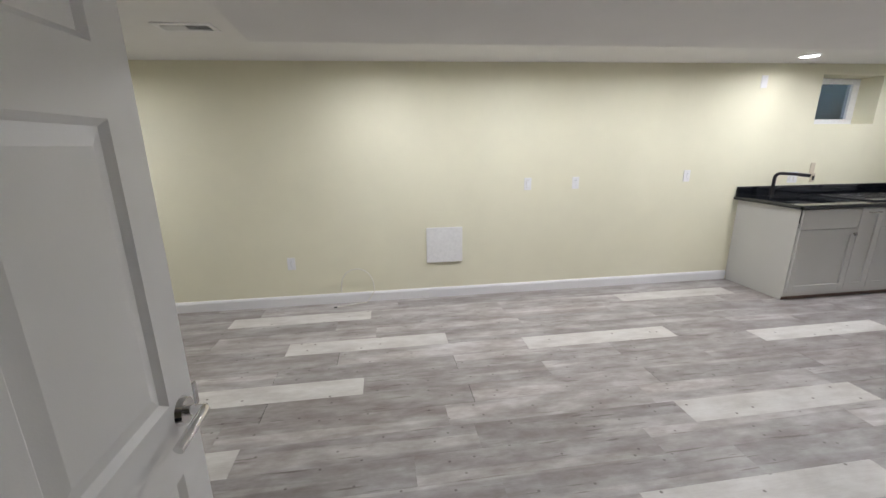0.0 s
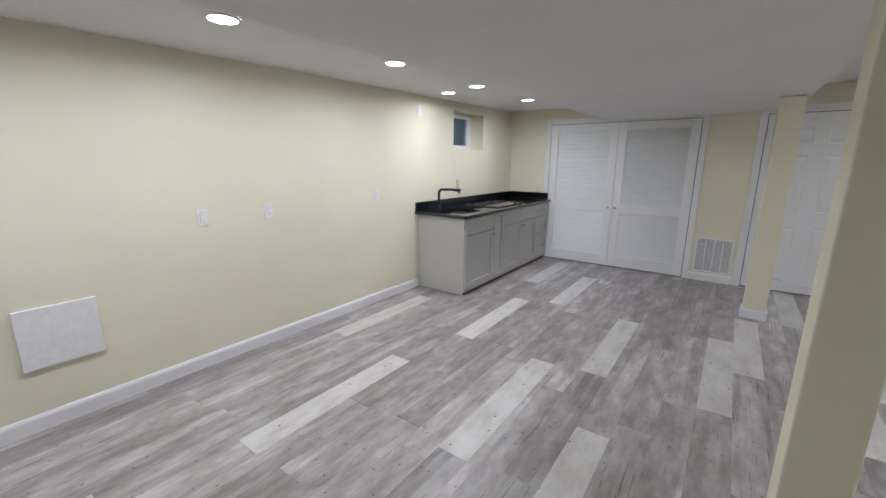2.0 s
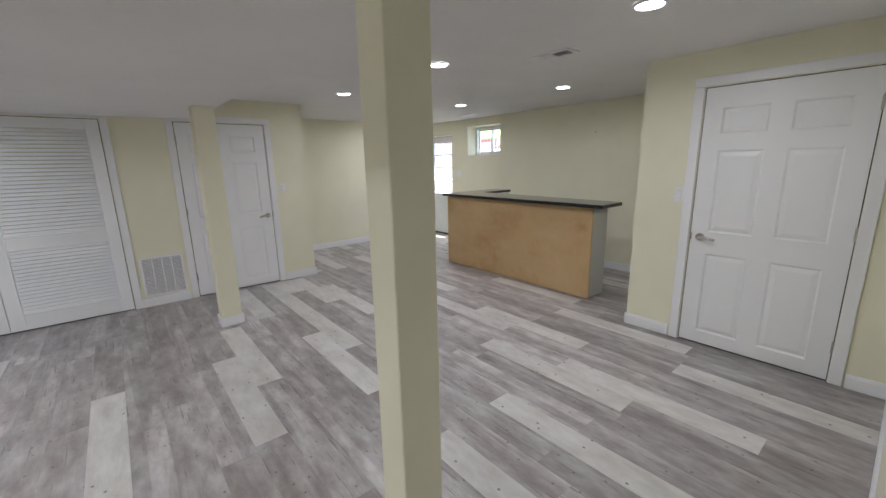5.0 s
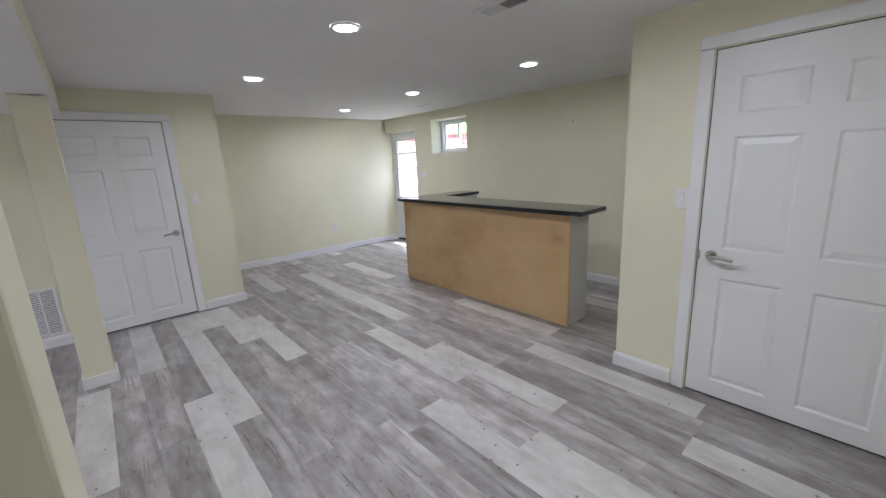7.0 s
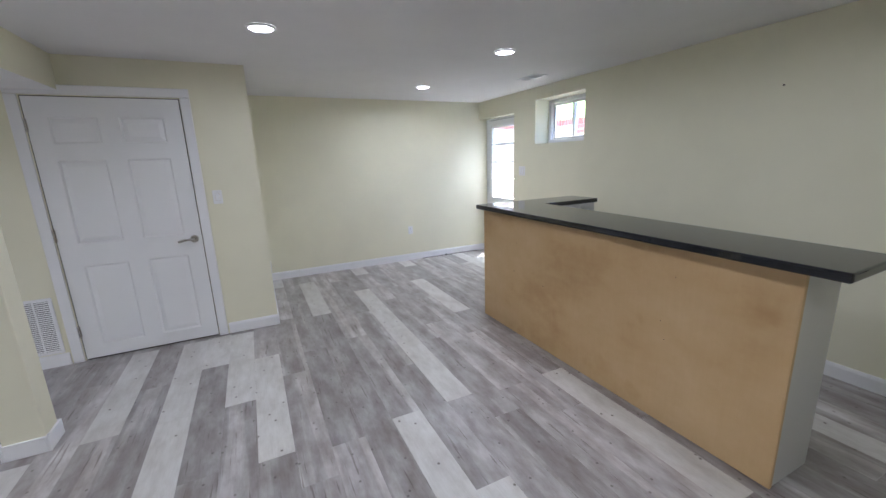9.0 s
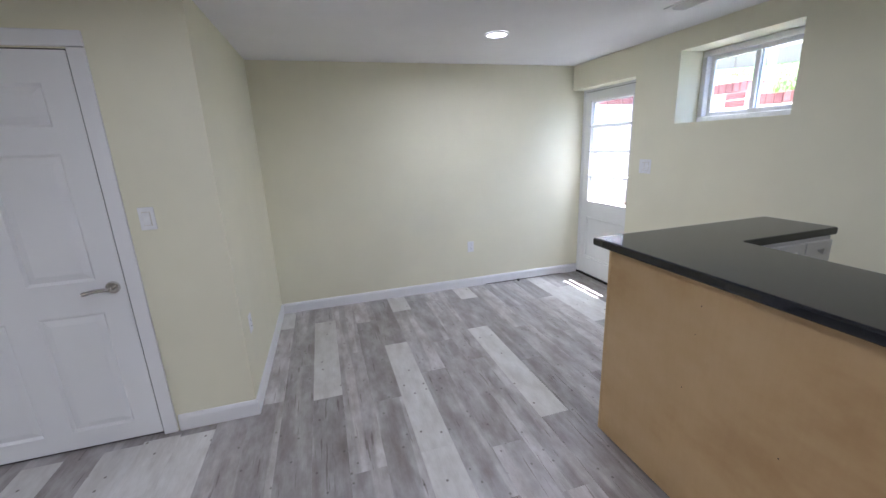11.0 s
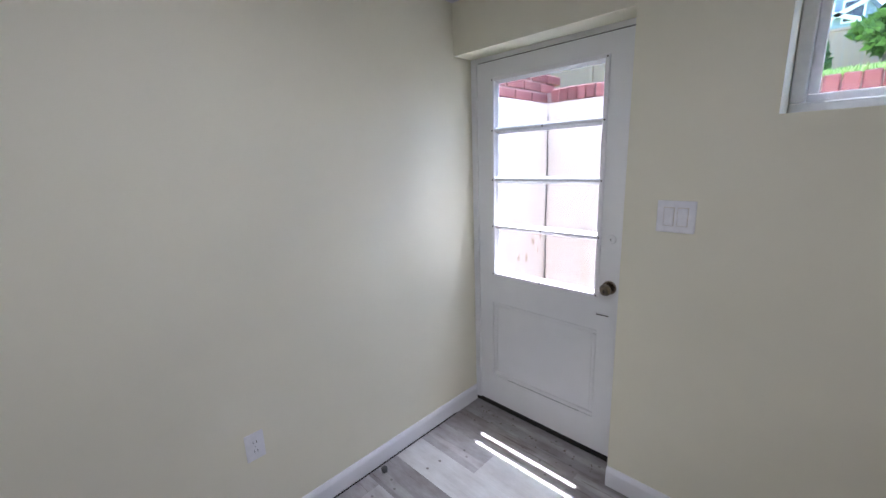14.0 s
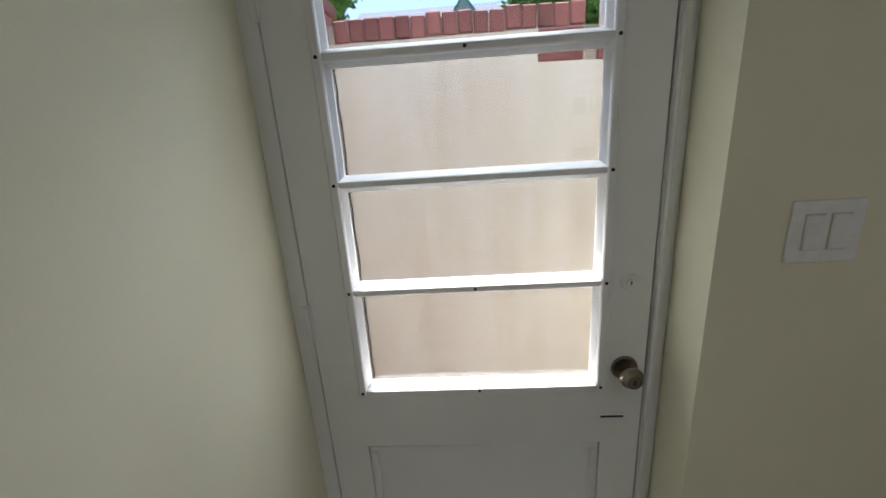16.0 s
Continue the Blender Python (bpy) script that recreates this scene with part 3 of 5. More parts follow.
def ceiling_vent(x, y, z, tilt=0):
    v = thing("ceiling_vent", "white metal ceiling register with angled fins", "vent", "ceiling registers", pose(x, y, z, 0, tilt, 0))
    # black sheet in place of the unlit duct opening
    part("duct", box(-0.125, -0.045, -0.003, 0.125, 0.045, -0.001), M_DARK, v)
    f = bmesh.new()
    for q in ((-0.16, -0.08, 0.16, -0.045), (-0.16, 0.045, 0.16, 0.08), (-0.16, -0.045, -0.125, 0.045), (0.125, -0.045, 0.16, 0.045)):
        bm_box(f, q[0], q[1], -0.008, q[2], q[3], -0.0005, 0.002, 1)
    part("frame", f, M_TRIM, v)
    fb = bmesh.new()
    bm_box(fb, -0.0006, -0.045, -0.008, 0.0006, 0.045, 0.008)
    me = finish(fb, "fin", M_TRIM)
    for k in range(16):
        o = new("fin", me)
        o.parent = v
        o.matrix_basis = pose(-0.118 + k * 0.0157, 0, -0.009, 0, 38 if k < 8 else -38)
    return v


ceiling_vent(-0.92, 2.88, ceil_n(-0.92), tilt=-0.89)
ceiling_vent(2.79, -1.47, CEIL_S)
ceiling_vent(5.98, -3.58, CEIL_S)

# ---------------------------------------------------------------- plates on the walls
def plate(name, label, category, m, w=0.072, h=0.117, kind_="outlet"):
    """Wall plate in its own space: centre at the origin, front is -y."""
    p = thing(name, label, category, "wall plates", m)
    part("cover", box(-w / 2, -0.006, -h / 2, w / 2, 0, h / 2, 0.003), M_PLASTIC, p)
    if kind_ == "outlet":
        for s in (-0.0195, 0.0195):
            r = part("receptacle", bm_cyl(bmesh.new(), (0, -0.0055, s), (0, -0.0075, s), 0.0165, n=20), M_PLASTIC, p)
            part("slot", box(-0.0075, -0.0082, s - 0.004, -0.0055, -0.0076, s + 0.006), M_DARK, r)
            part("slot", box(0.0055, -0.0082, s - 0.004, 0.0075, -0.0076, s + 0.005), M_DARK, r)
        part("screw", cyl((0, -0.006, 0), (0, -0.0072, 0), 0.003, n=10), M_STEEL, p)
    elif kind_ == "rocker":
        n = 2 if w > 0.1 else 1
        for k in range(n):
            cx = (k - (n - 1) / 2) * 0.046
            part("rocker_surround", box(cx - 0.018, -0.0066, -0.035, cx + 0.018, -0.0058, 0.035), M_BEIGE, p)
            rk = box(cx - 0.0165, -0.0115, -0.0335, cx + 0.0165, -0.006, 0.0335, 0.002, 1)
            part("rocker", rk, M_PLASTIC, p)
        for s in (-0.048, 0.048):
            part("screw", cyl((0, -0.006, s), (0, -0.0068, s), 0.0028, n=10), M_PLASTIC, p)
    return p


def on_north(x, z):
    return pose(x, N_Y, z)


def on_east(y, z, x=E_X):
    return pose(x, y, z, 0, 0, -90)


def on_south(x, z, y=S_Y):
    return pose(x, y, z, 0, 0, 180)


plate("light_switch", "white rocker switch plate on the cream wall", "switch", on_north(1.54, 1.10), kind_="rocker")
plate("wall_outlet", "white double outlet on the cream wall", "outlet", on_north(2.03, 1.10))
plate("wall_outlet", "white double outlet beside the kitchenette counter", "outlet", on_north(3.235, 1.145))
plate("wall_outlet", "white double outlet low on the cream wall", "outlet", on_north(-0.715, 0.415))
plate("blank_plate", "white blank cover plate high on the cream wall", "cover plate", on_north(3.94, 2.05), kind_="none")
plate("light_switch", "white double switch plate behind the faucet", "switch", on_north(4.50, 1.105), 0.118, 0.117, "rocker")
plate("wall_outlet", "white outlet plate in the kitchenette corner", "outlet", on_north(5.93, 1.115))
plate("light_switch", "small white switch plate beside the closet doors", "switch", on_east(3.33, 1.20), kind_="rocker")
plate("light_switch", "white rocker switch plate beside the panel door", "switch", on_east(-0.475, 1.245), kind_="rocker")
plate("wall_outlet", "white double outlet on the end wall", "outlet", on_east(-2.83, 0.46, FE_X))
plate("wall_outlet", "white double outlet on the return wall", "outlet", pose(6.46, -0.8175, 0.52, 0, 0, -0.6))
plate("wall_outlet", "white double outlet low on the outer wall under the window", "outlet", on_south(5.715, 0.50))
plate("light_switch", "white double rocker switch plate beside the exit door", "switch", on_south(6.762, 1.30), 0.13, 0.12, "rocker")
plate("light_switch", "white rocker switch plate beside the partition door", "switch", on_south(2.135, 1.235, -2.333), kind_="rocker")
gfci = thing("open_outlet_box", "beige outlet with its cover plate swung up, not yet fitted", "outlet", m=on_north(4.74, 1.10))
part("device", box(-0.022, -0.02, -0.05, 0.022, 0.0, 0.045, 0.003), M_BEIGE, gfci)
part("face", box(-0.014, -0.023, -0.03, 0.014, -0.0205, 0.02, 0.001), M_DARK, gfci)
part("cover", box(-0.05, -0.012, 0.047, 0.006, -0.005, 0.155, 0.002), M_BEIGE, gfci, "beige cover plate hanging loose")

panel = thing("access_panel", "flat white access panel screwed to the cream wall", "access panel", m=pose(0.722, N_Y, 0.535))
part("sheet", box(-0.175, -0.020, -0.172, 0.175, -0.001, 0.172, 0.004), M_PLASTIC, panel)

nail = thing("nail", "small dark nail driven into the cream outer wall", "nail")
part("shank", bm_cyl(cyl((3.890, S_Y, 1.904), (3.890, S_Y + 0.020, 1.904), 0.0022, n=8), (3.890, S_Y + 0.019, 1.904), (3.890, S_Y + 0.0215, 1.904), 0.006, n=10), M_SCREW, nail)

cable = thing("coax_cable", "loose off-white cable looped out of the baseboard", "cable")
pts = []
for k in range(25):
    a = math.pi * k / 24
    pts.append((-0.125 - 0.155 * math.cos(a), N_Y - 0.02 - 0.05 * math.sin(a), 0.105 + 0.25 * math.sin(a) ** 0.75))
part("loop", tube(pts, 0.0045, 8), M_HOSE, cable, "", True)
pts = [(0.03 - 0.012 * k, N_Y - 0.02 - 0.0035 * k, 0.105 * max(0, 1 - k / 7) ** 1.5 + 0.006) for k in range(30)]
part("tail", tube(pts, 0.0045, 8), M_HOSE, cable, "", True)
part("plug", cyl((-0.318, N_Y - 0.1215, 0.007), (-0.345, N_Y - 0.126, 0.007), 0.005, n=10), M_BLACK, cable, "dark plug at the cable end")

# ---------------------------------------------------------------- kitchenette
CF = 3.17   # cabinet front plane
CT = 0.885   # cabinet top


def shaker(root, x0, x1, z0, z1, name="door"):
    """A shaker front: frame of rails round a sunk panel."""
    r = 0.058 if z1 - z0 > 0.25 else 0.0
    d = part(name, box(x0, CF - 0.006, z0, x1, CF - 0.001, z1), M_CAB, root)
    bm = bmesh.new()
    if r and x1 - x0 > 0.18:
        for q in ((x0, z0, x0 + r, z1), (x1 - r, z0, x1, z1), (x0 + r, z0, x1 - r, z0 + r), (x0 + r, z1 - r, x1 - r, z1)):
            bm_box(bm, q[0], CF - 0.020, q[1], q[2], CF - 0.0065, q[3], 0.0012, 1)
    else:
        bm_box(bm, x0, CF - 0.020, z0, x1, CF - 0.0065, z1, 0.002, 1)
    part("front_frame", bm, M_CAB, d)
    return d


def cab_knob(root, x, z):
    b = bm_cyl(bmesh.new(), (x, CF - 0.02, z), (x, CF - 0.036, z), 0.006, n=12)
    bm_box(b, x - 0.014, CF - 0.048, z - 0.014, x + 0.014, CF - 0.034, z + 0.014, 0.003, 1)
    part("knob", b, M_NICKEL, root, "small square nickel knob", True)


def cab_pull(root, x, z, w=0.09):
    b = bm_cyl(bmesh.new(), (x - w / 2 + 0.01, CF - 0.02, z), (x - w / 2 + 0.01, CF - 0.045, z), 0.005, n=10)
    bm_cyl(b, (x + w / 2 - 0.01, CF - 0.02, z), (x + w / 2 - 0.01, CF - 0.045, z), 0.005, n=10)
    bm_box(b, x - w / 2, CF - 0.052, z - 0.006, x + w / 2, CF - 0.041, z + 0.006, 0.003, 1)
    part("pull", b, M_NICKEL, root, "nickel bar pull", True)


def cabinet(label, x0, x1, body_top=CT):
    c = thing("base_cabinet", label, "cabinet", "kitchenette cabinets")
    part("body", box(x0, CF, 0.036, x1, N_Y - 0.002, body_top), M_CAB, c)
    part("toe_kick", box(x0 + 0.002, CF + 0.012, 0.001, x1, CF + 0.03, 0.035), M_TOE, c, "low brown toe kick")
    return c


g = 0.0025
XS = (3.895, 4.535, 4.79, 5.845, 6.245)
c1 = cabinet("light grey shaker sink cabinet with one door", XS[0], XS[1], 0.70)
shaker(c1, XS[0] + 0.012, XS[1] - g, 0.695, CT - 0.012, "false_drawer")
cab_knob(shaker(c1, XS[0] + 0.012, XS[1] - g, 0.085, 0.685), XS[1] - 0.04, 0.635)
side = bmesh.new()
bm_box(side, XS[0] - 0.004, CF - 0.001, 0.06, XS[0] - 0.0005, N_Y - 0.002, CT)
bm_box(side, XS[0] - 0.004, CF + 0.012, 0.001, XS[0] - 0.0005, N_Y - 0.016, 0.06)
part("side_panel", side, M_CAB, c1)
c2 = cabinet("narrow light grey pull-out cabinet", XS[1], XS[2])
cab_pull(shaker(c2, XS[1] + g, XS[2] - g, 0.085, CT - 0.012), (XS[1] + XS[2]) / 2, 0.835, 0.12)
c3 = cabinet("light grey shaker cooktop cabinet with two doors", XS[2], XS[3])
mid_x = (XS[2] + XS[3]) / 2
shaker(c3, XS[2] + g, mid_x - g, 0.695, CT - 0.012, "false_drawer")
shaker(c3, mid_x + g, XS[3] - g, 0.695, CT - 0.012, "false_drawer")
cab_knob(shaker(c3, XS[2] + g, mid_x - g, 0.085, 0.685), mid_x - 0.04, 0.635)
cab_knob(shaker(c3, mid_x + g, XS[3] - g, 0.085, 0.685), mid_x + 0.04, 0.635)
c4 = cabinet("light grey cabinet with a stack of three drawers", XS[3], XS[4])
for lo, hi in ((0.085, 0.385), (0.395, 0.685), (0.695, CT - 0.012)):
    cab_pull(shaker(c4, XS[3] + g, XS[4] - g, lo, hi, "drawer"), (XS[3] + XS[4]) / 2, (lo + hi) / 2, 0.1)

top = thing("kitchen_counter", "black granite countertop with a low backsplash", "countertop")
SX0, SX1, SY0, SY1 = 3.97, 4.40, 3.235, 3.60
def round_rect(x0, y0, x1, y1, r, n=6):
    out = []
    for cx, cy, a0 in ((x1 - r, y1 - r, 0), (x0 + r, y1 - r, 90), (x0 + r, y0 + r, 180), (x1 - r, y0 + r, 270)):
        out += [(cx + r * math.cos(radians(a0 + 90 * k / n)), cy + r * math.sin(radians(a0 + 90 * k / n))) for k in range(n + 1)]
    return out


def slab_with_hole(outer, hole, z0, z1):
    """A flat slab over a plan polygon with a hole cut through it."""
    bm = bmesh.new()
    edges = []
    for loop in (outer, hole):
        vs = [bm.verts.new((x, y, z0)) for x, y in loop]
        edges += [bm.edges.new((vs[i], vs[(i + 1) % len(vs)])) for i in range(len(vs))]
    fs = [f for f in bmesh.ops.triangle_fill(bm, edges=edges, use_beauty=True)["geom"] if isinstance(f, bmesh.types.BMFace)]
    up = bmesh.ops.extrude_face_region(bm, geom=fs)["geom"]
    for v in up:
        if isinstance(v, bmesh.types.BMVert):
            v.co.z = z1
    return bm


HOLE = round_rect(SX0, SY0, SX1, SY1, 0.09)
part("slab", slab_with_hole([(3.845, 3.13), (6.265, 3.13), (6.265, N_Y - 0.001), (3.845, N_Y - 0.001)], HOLE, 0.886, 0.92), M_GRANITE, top)
part("slab_edge", bm_cyl(cyl((3.845, 3.13, 0.903), (6.265, 3.13, 0.903), 0.0168, n=20), (3.845, 3.13, 0.903), (3.845, N_Y - 0.004, 0.903), 0.0168), M_GRANITE, top, "", True)
part("backsplash", box(3.845, N_Y - 0.022, 0.921, 6.265, N_Y - 0.001, 1.022, 0.003), M_GRANITE, top)
part("backsplash", box(6.243, 3.17, 0.921, 6.265, N_Y - 0.023, 1.021, 0.003), M_GRANITE, top)

sink = thing("sink", "undermount sink set in the black counter", "sink")
bowl = bmesh.new()
rim, low = HOLE, round_rect(SX0 + 0.03, SY0 + 0.03, SX1 - 0.03, SY1 - 0.03, 0.07)
va = [bowl.verts.new((x, y, 0.888)) for x, y in rim]
vb = [bowl.verts.new((x, y, 0.72)) for x, y in low]
for k in range(len(rim)):
    bowl.faces.new((va[k], va[(k + 1) % len(rim)], vb[(k + 1) % len(rim)], vb[k]))
bowl.faces.new(vb)
part("bowl", bowl, plain("dark_grey_sink", (0.035, 0.035, 0.038), 0.5), sink)
part("drain", bm_cyl(bmesh.new(), (4.185, 3.42, 0.7205), (4.185, 3.42, 0.724), 0.04, n=24), M_CHROME, sink, "", True)

fa = thing("faucet", "matte black high-arc kitchen faucet", "faucet", m=pose(4.15, 3.71, 0.92))
part("base", bm_cyl(cyl((0, 0, 0), (0, 0, 0.012), 0.030, 0.027, 24), (0, 0, 0.012), (0, 0, 0.11), 0.021, 0.019), M_BLACK, fa, "", True)
arc = [(0, 0, 0.10), (0, 0, 0.19)]
for k in range(1, 9):
    a = math.pi / 2 * k / 8
    arc.append((0.045 * (1 - math.cos(a)) * 0.86, -0.045 * (1 - math.cos(a)) * 0.5, 0.19 + 0.05 * math.sin(a)))
arc += [(0.14, -0.08, 0.236), (0.235, -0.137, 0.226)]
part("spout", tube(arc, 0.0155, 16), M_BLACK, fa, "", True)
part("spray_head", cyl((0.17, -0.098, 0.231), (0.245, -0.143, 0.222), 0.017, n=18), M_BLACK, fa, "", True)
part("lever", tube([(0.012, 0, 0.075), (0.045, 0.0, 0.085), (0.085, 0.0, 0.10)], 0.006, 10), M_BLACK, fa, "", True)

ck = thing("cooktop", "black glass electric cooktop with front-corner knobs", "cooktop", m=pose(5.12, 3.45, 0.92))
part("frame", prism([(-0.40, -0.25), (0.40, -0.25), (0.40, 0.25), (-0.40, 0.25)], 0.0005, 0.010, 0.003), M_BLACK, ck)
part("glass_top", box(-0.375, -0.225, 0.0105, 0.285, 0.225, 0.013, 0.001, 1), M_COOKGLASS, ck, "glossy dark ceramic glass")
for kx, ky in ((0.345, -0.19), (0.345, -0.11)):
    part("knob", bm_cyl(cyl((kx, ky, 0.010), (kx, ky, 0.034), 0.021, 0.018, 20), (kx, ky, 0.034), (kx, ky, 0.037), 0.016), M_BLACK, ck, "", True)
for bx, by, br in ((-0.2, -0.1, 0.09), (-0.2, 0.11, 0.075), (0.07, -0.1, 0.075), (0.07, 0.11, 0.09)):
    rg = bmesh.new()
    n = 36
    i0 = [rg.verts.new((bx + (br - 0.003) * math.cos(6.2832 * k / n), by + (br - 0.003) * math.sin(6.2832 * k / n), 0.0134)) for k in range(n)]
    i1 = [rg.verts.new((bx + br * math.cos(6.2832 * k / n), by + br * math.sin(6.2832 * k / n), 0.0134)) for k in range(n)]
    for k in range(n):
        rg.faces.new((i0[k], i0[(k + 1) % n], i1[(k + 1) % n], i1[k]))
    part("burner_ring", rg, M_STEEL, ck)

# ---------------------------------------------------------------- bar
bar = thing("bar_cabinet", "bar back in birch plywood with painted grey cabinets behind", "bar")
BT = 1.031
part("front_panel", box(3.081, -2.676, 0.004, 5.452, -2.658, BT - 0.001), M_PLY, bar, "clear birch plywood sheet")
part("edge_strip", box(5.4525, -2.680, 0.004, 5.470, -2.655, BT - 0.001, 0.002), M_PLY, bar)
part("edge_strip", box(3.074, -2.678, 0.004, 3.0805, -2.657, BT - 0.002, 0.002), M_PLY, bar)
part("end_panel", box(3.079, -2.985, 0.004, 3.097, -2.6795, BT - 0.001), M_CAB, bar, "light grey painted end panel")
part("end_panel", box(5.448, -3.765, 0.004, 5.466, -2.681, BT - 0.001), M_PLY, bar)
part("carcass", prism([(3.098, -2.678), (3.098, -2.96), (5.20, -2.96), (5.20, -3.755), (5.447, -3.755), (5.447, -2.678)], 0.08, BT - 0.001), M_CAB, bar)
part("plinth", prism([(3.11, -2.69), (3.11, -2.91), (5.25, -2.91), (5.25, -3.73), (5.43, -3.73), (5.43, -2.69)], 0.002, 0.08), M_TOE, bar)
for k in range(4):
    y0 = -3.00 - 0.186 * k
    dr = part("drawer", box(5.178, y0 - 0.178, 0.80, 5.1995, y0, 1.015, 0.002, 1), M_CAB, bar)
    part("knob", bm_cyl(cyl((5.178, y0 - 0.089, 0.97), (5.161, y0 - 0.089, 0.97), 0.006, n=10), (5.163, y0 - 0.089, 0.97), (5.151, y0 - 0.089, 0.97), 0.014), M_STEEL, dr, "round steel knob", True)
for hx, hz in ((3.60, 0.86), (3.66, 0.60), (3.63, 0.50), (4.96, 0.92), (4.97, 0.80), (5.0, 0.55), (4.63, 0.52)):
    part("nail_hole", cyl((hx, -2.6585, hz), (hx, -2.6572, hz), 0.0026, n=10), M_SCREW, bar)


def rounded(poly, r, n=5):
    """Plan polygon with its corners rounded."""
    out = []
    for i, p in enumerate(poly):
        a, b, c = Vector(poly[i - 1]), Vector(p), Vector(poly[(i + 1) % len(poly)])
        p0, p1 = b + (a - b).normalized() * r, b + (c - b).normalized() * r
        for k in range(n + 1):
            t = k / n
            q = p0 * (1 - t) ** 2 + b * 2 * t * (1 - t) + p1 * t * t
            out.append((q.x, q.y))
    return out


btop = thing("bar_counter", "polished black granite bar top with a short return", "countertop")
part("slab", prism(rounded([(2.915, -2.555), (2.925, -3.005), (5.187, -3.14), (5.195, -3.80), (5.555, -3.80), (5.548, -2.612)], 0.016), BT, BT + 0.039, 0.009), M_GRANITE, btop)

# ---------------------------------------------------------------- windows
def slider(name, label, x0, x1, z0, z1, y, front, dark=False):
    """A vinyl sliding window; front is +1 when the room lies at greater y."""
    wd = tagged(thing(name, label, "window", m=pose(0, 0, 0)), kind="structure")
    f, s = 0.042, 0.030
    d0, d1 = (y, y - front * 0.075)
    fr = bmesh.new()
    for q in ((x0, z0, x1, z0 + f), (x0, z1 - f, x1, z1), (x0, z0 + f, x0 + f, z1 - f), (x1 - f, z0 + f, x1, z1 - f)):
        bm_box(fr, q[0], min(d0, d1), q[1], q[2], max(d0, d1), q[3], 0.004, 1)
    part("window_frame", fr, M_PLASTIC, wd)
    xm = (x0 + x1) / 2
    for a, b, off in ((x0 + f, xm + 0.02, 0.022), (xm - 0.02, x1 - f, 0.046)):
        sb = bmesh.new()
        yy0, yy1 = y - front * off, y - front * (off + 0.022)
        for q in ((a, z0 + f, b, z0 + f + s), (a, z1 - f - s, b, z1 - f), (a, z0 + f + s, a + s, z1 - f - s), (b - s, z0 + f + s, b, z1 - f - s)):
            bm_box(sb, q[0], min(yy0, yy1), q[1], q[2], max(yy0, yy1), q[3], 0.003, 1)
        sash = part("sash", sb, M_PLASTIC, wd)
        ym = y - front * (off + 0.011)
        part("pane", box(a + s - 0.004, ym - 0.002, z0 + f + s - 0.004, b - s + 0.004, ym + 0.002, z1 - f - s + 0.004), M_LIGHT_DIM, sash)
    return wd


slider("window_1", "white vinyl sliding basement window set deep in the wall", 5.680, 6.504, 1.642, 2.166, -4.275, 1)
nw = tagged(thing("window_2", "small dark basement window with an exhaust fan hood", "window"), kind="structure")
fr = bmesh.new()
for q in ((4.622, 1.652, 5.358, 1.71), (4.622, 2.07, 5.358, 2.128), (4.622, 1.71, 4.68, 2.07), (5.27, 1.71, 5.358, 2.07)):
    bm_box(fr, q[0], 4.035, q[1], q[2], 4.10, q[3], 0.004, 1)
part("window_frame", fr, M_PLASTIC, nw)
part("pane", box(4.676, 4.06, 1.706, 5.274, 4.066, 2.074), M_GLASS, nw).visible_shadow = False
M_WELL = plain("blue_grey_window_well", (0.24, 0.30, 0.31), 0.6)
structure("window_well", wall_bm('y', 4.40, 4.46, 4.3, 5.7, 1.3, 2.5), M_WELL, "dark blue-grey window well wall outside", "window well")
structure("window_well_side", wall_bm('x', 4.24, 4.30, 4.13, 4.46, 1.3, 2.5), M_WELL, "dark blue-grey window well side", "window well")
structure("window_well_side", wall_bm('x', 5.70, 5.76, 4.13, 4.46, 1.3, 2.5), M_WELL, "dark blue-grey window well side", "window well")
# unseen lid, sized to set how much daylight enters the well
structure("window_well_light_block", box(4.24, 4.13, 2.5, 5.76, 4.30, 2.55), M_WELL, "unseen lid added over the window well to hold back daylight", "window well")
structure("window_well_floor", box(4.24, 4.13, 1.25, 5.76, 4.46, 1.3), M_WELL, "dark floor of the window well", "window well")
fan = thing("fan_hood", "round black exhaust fan hood outside the dark window", "fan hood")
part("hood", bm_cyl(cyl((4.82, 4.072, 1.90), (4.82, 4.17, 1.90), 0.10, 0.08, 24), (4.82, 4.17, 1.90), (4.82, 4.399, 1.90), 0.05), M_BLACK, fan, "", True)
part("label_plate", box(5.22, 4.385, 1.93, 5.30, 4.399, 2.04), M_PLASTIC, fan, "pale label plate")

# ---------------------------------------------------------------- exit door
DY = -4.199
xd = tagged(thing("door_5", "old white half-glazed exit door with four stacked panes", "door"), kind="structure")
X0, X1, GZ0, GZ1, GX0, GX1 = 6.995, 7.821, 0.866, 1.952, 7.094, 7.724
MUN = (GZ0, 1.16, 1.421, 1.684, GZ1)
sl = bmesh.new()
for q in ((X0, 0.03, GX0, 2.035), (GX1, 0.03, X1, 2.035), (GX0, GZ1, GX1, 2.035), (GX0, 0.70, GX1, GZ0), (GX0, 0.03, GX1, 0.215)):
    bm_box(sl, q[0], DY - 0.045, q[1], q[2], DY, q[3])
bmesh.ops.remove_doubles(sl, verts=sl.verts, dist=1e-5)
part("slab", sl, M_OLDDOOR, xd)
part("panel", box(GX0 - 0.01, DY - 0.035, 0.205, GX1 + 0.01, DY - 0.014, 0.71), M_OLDDOOR, xd)
pm = bmesh.new()
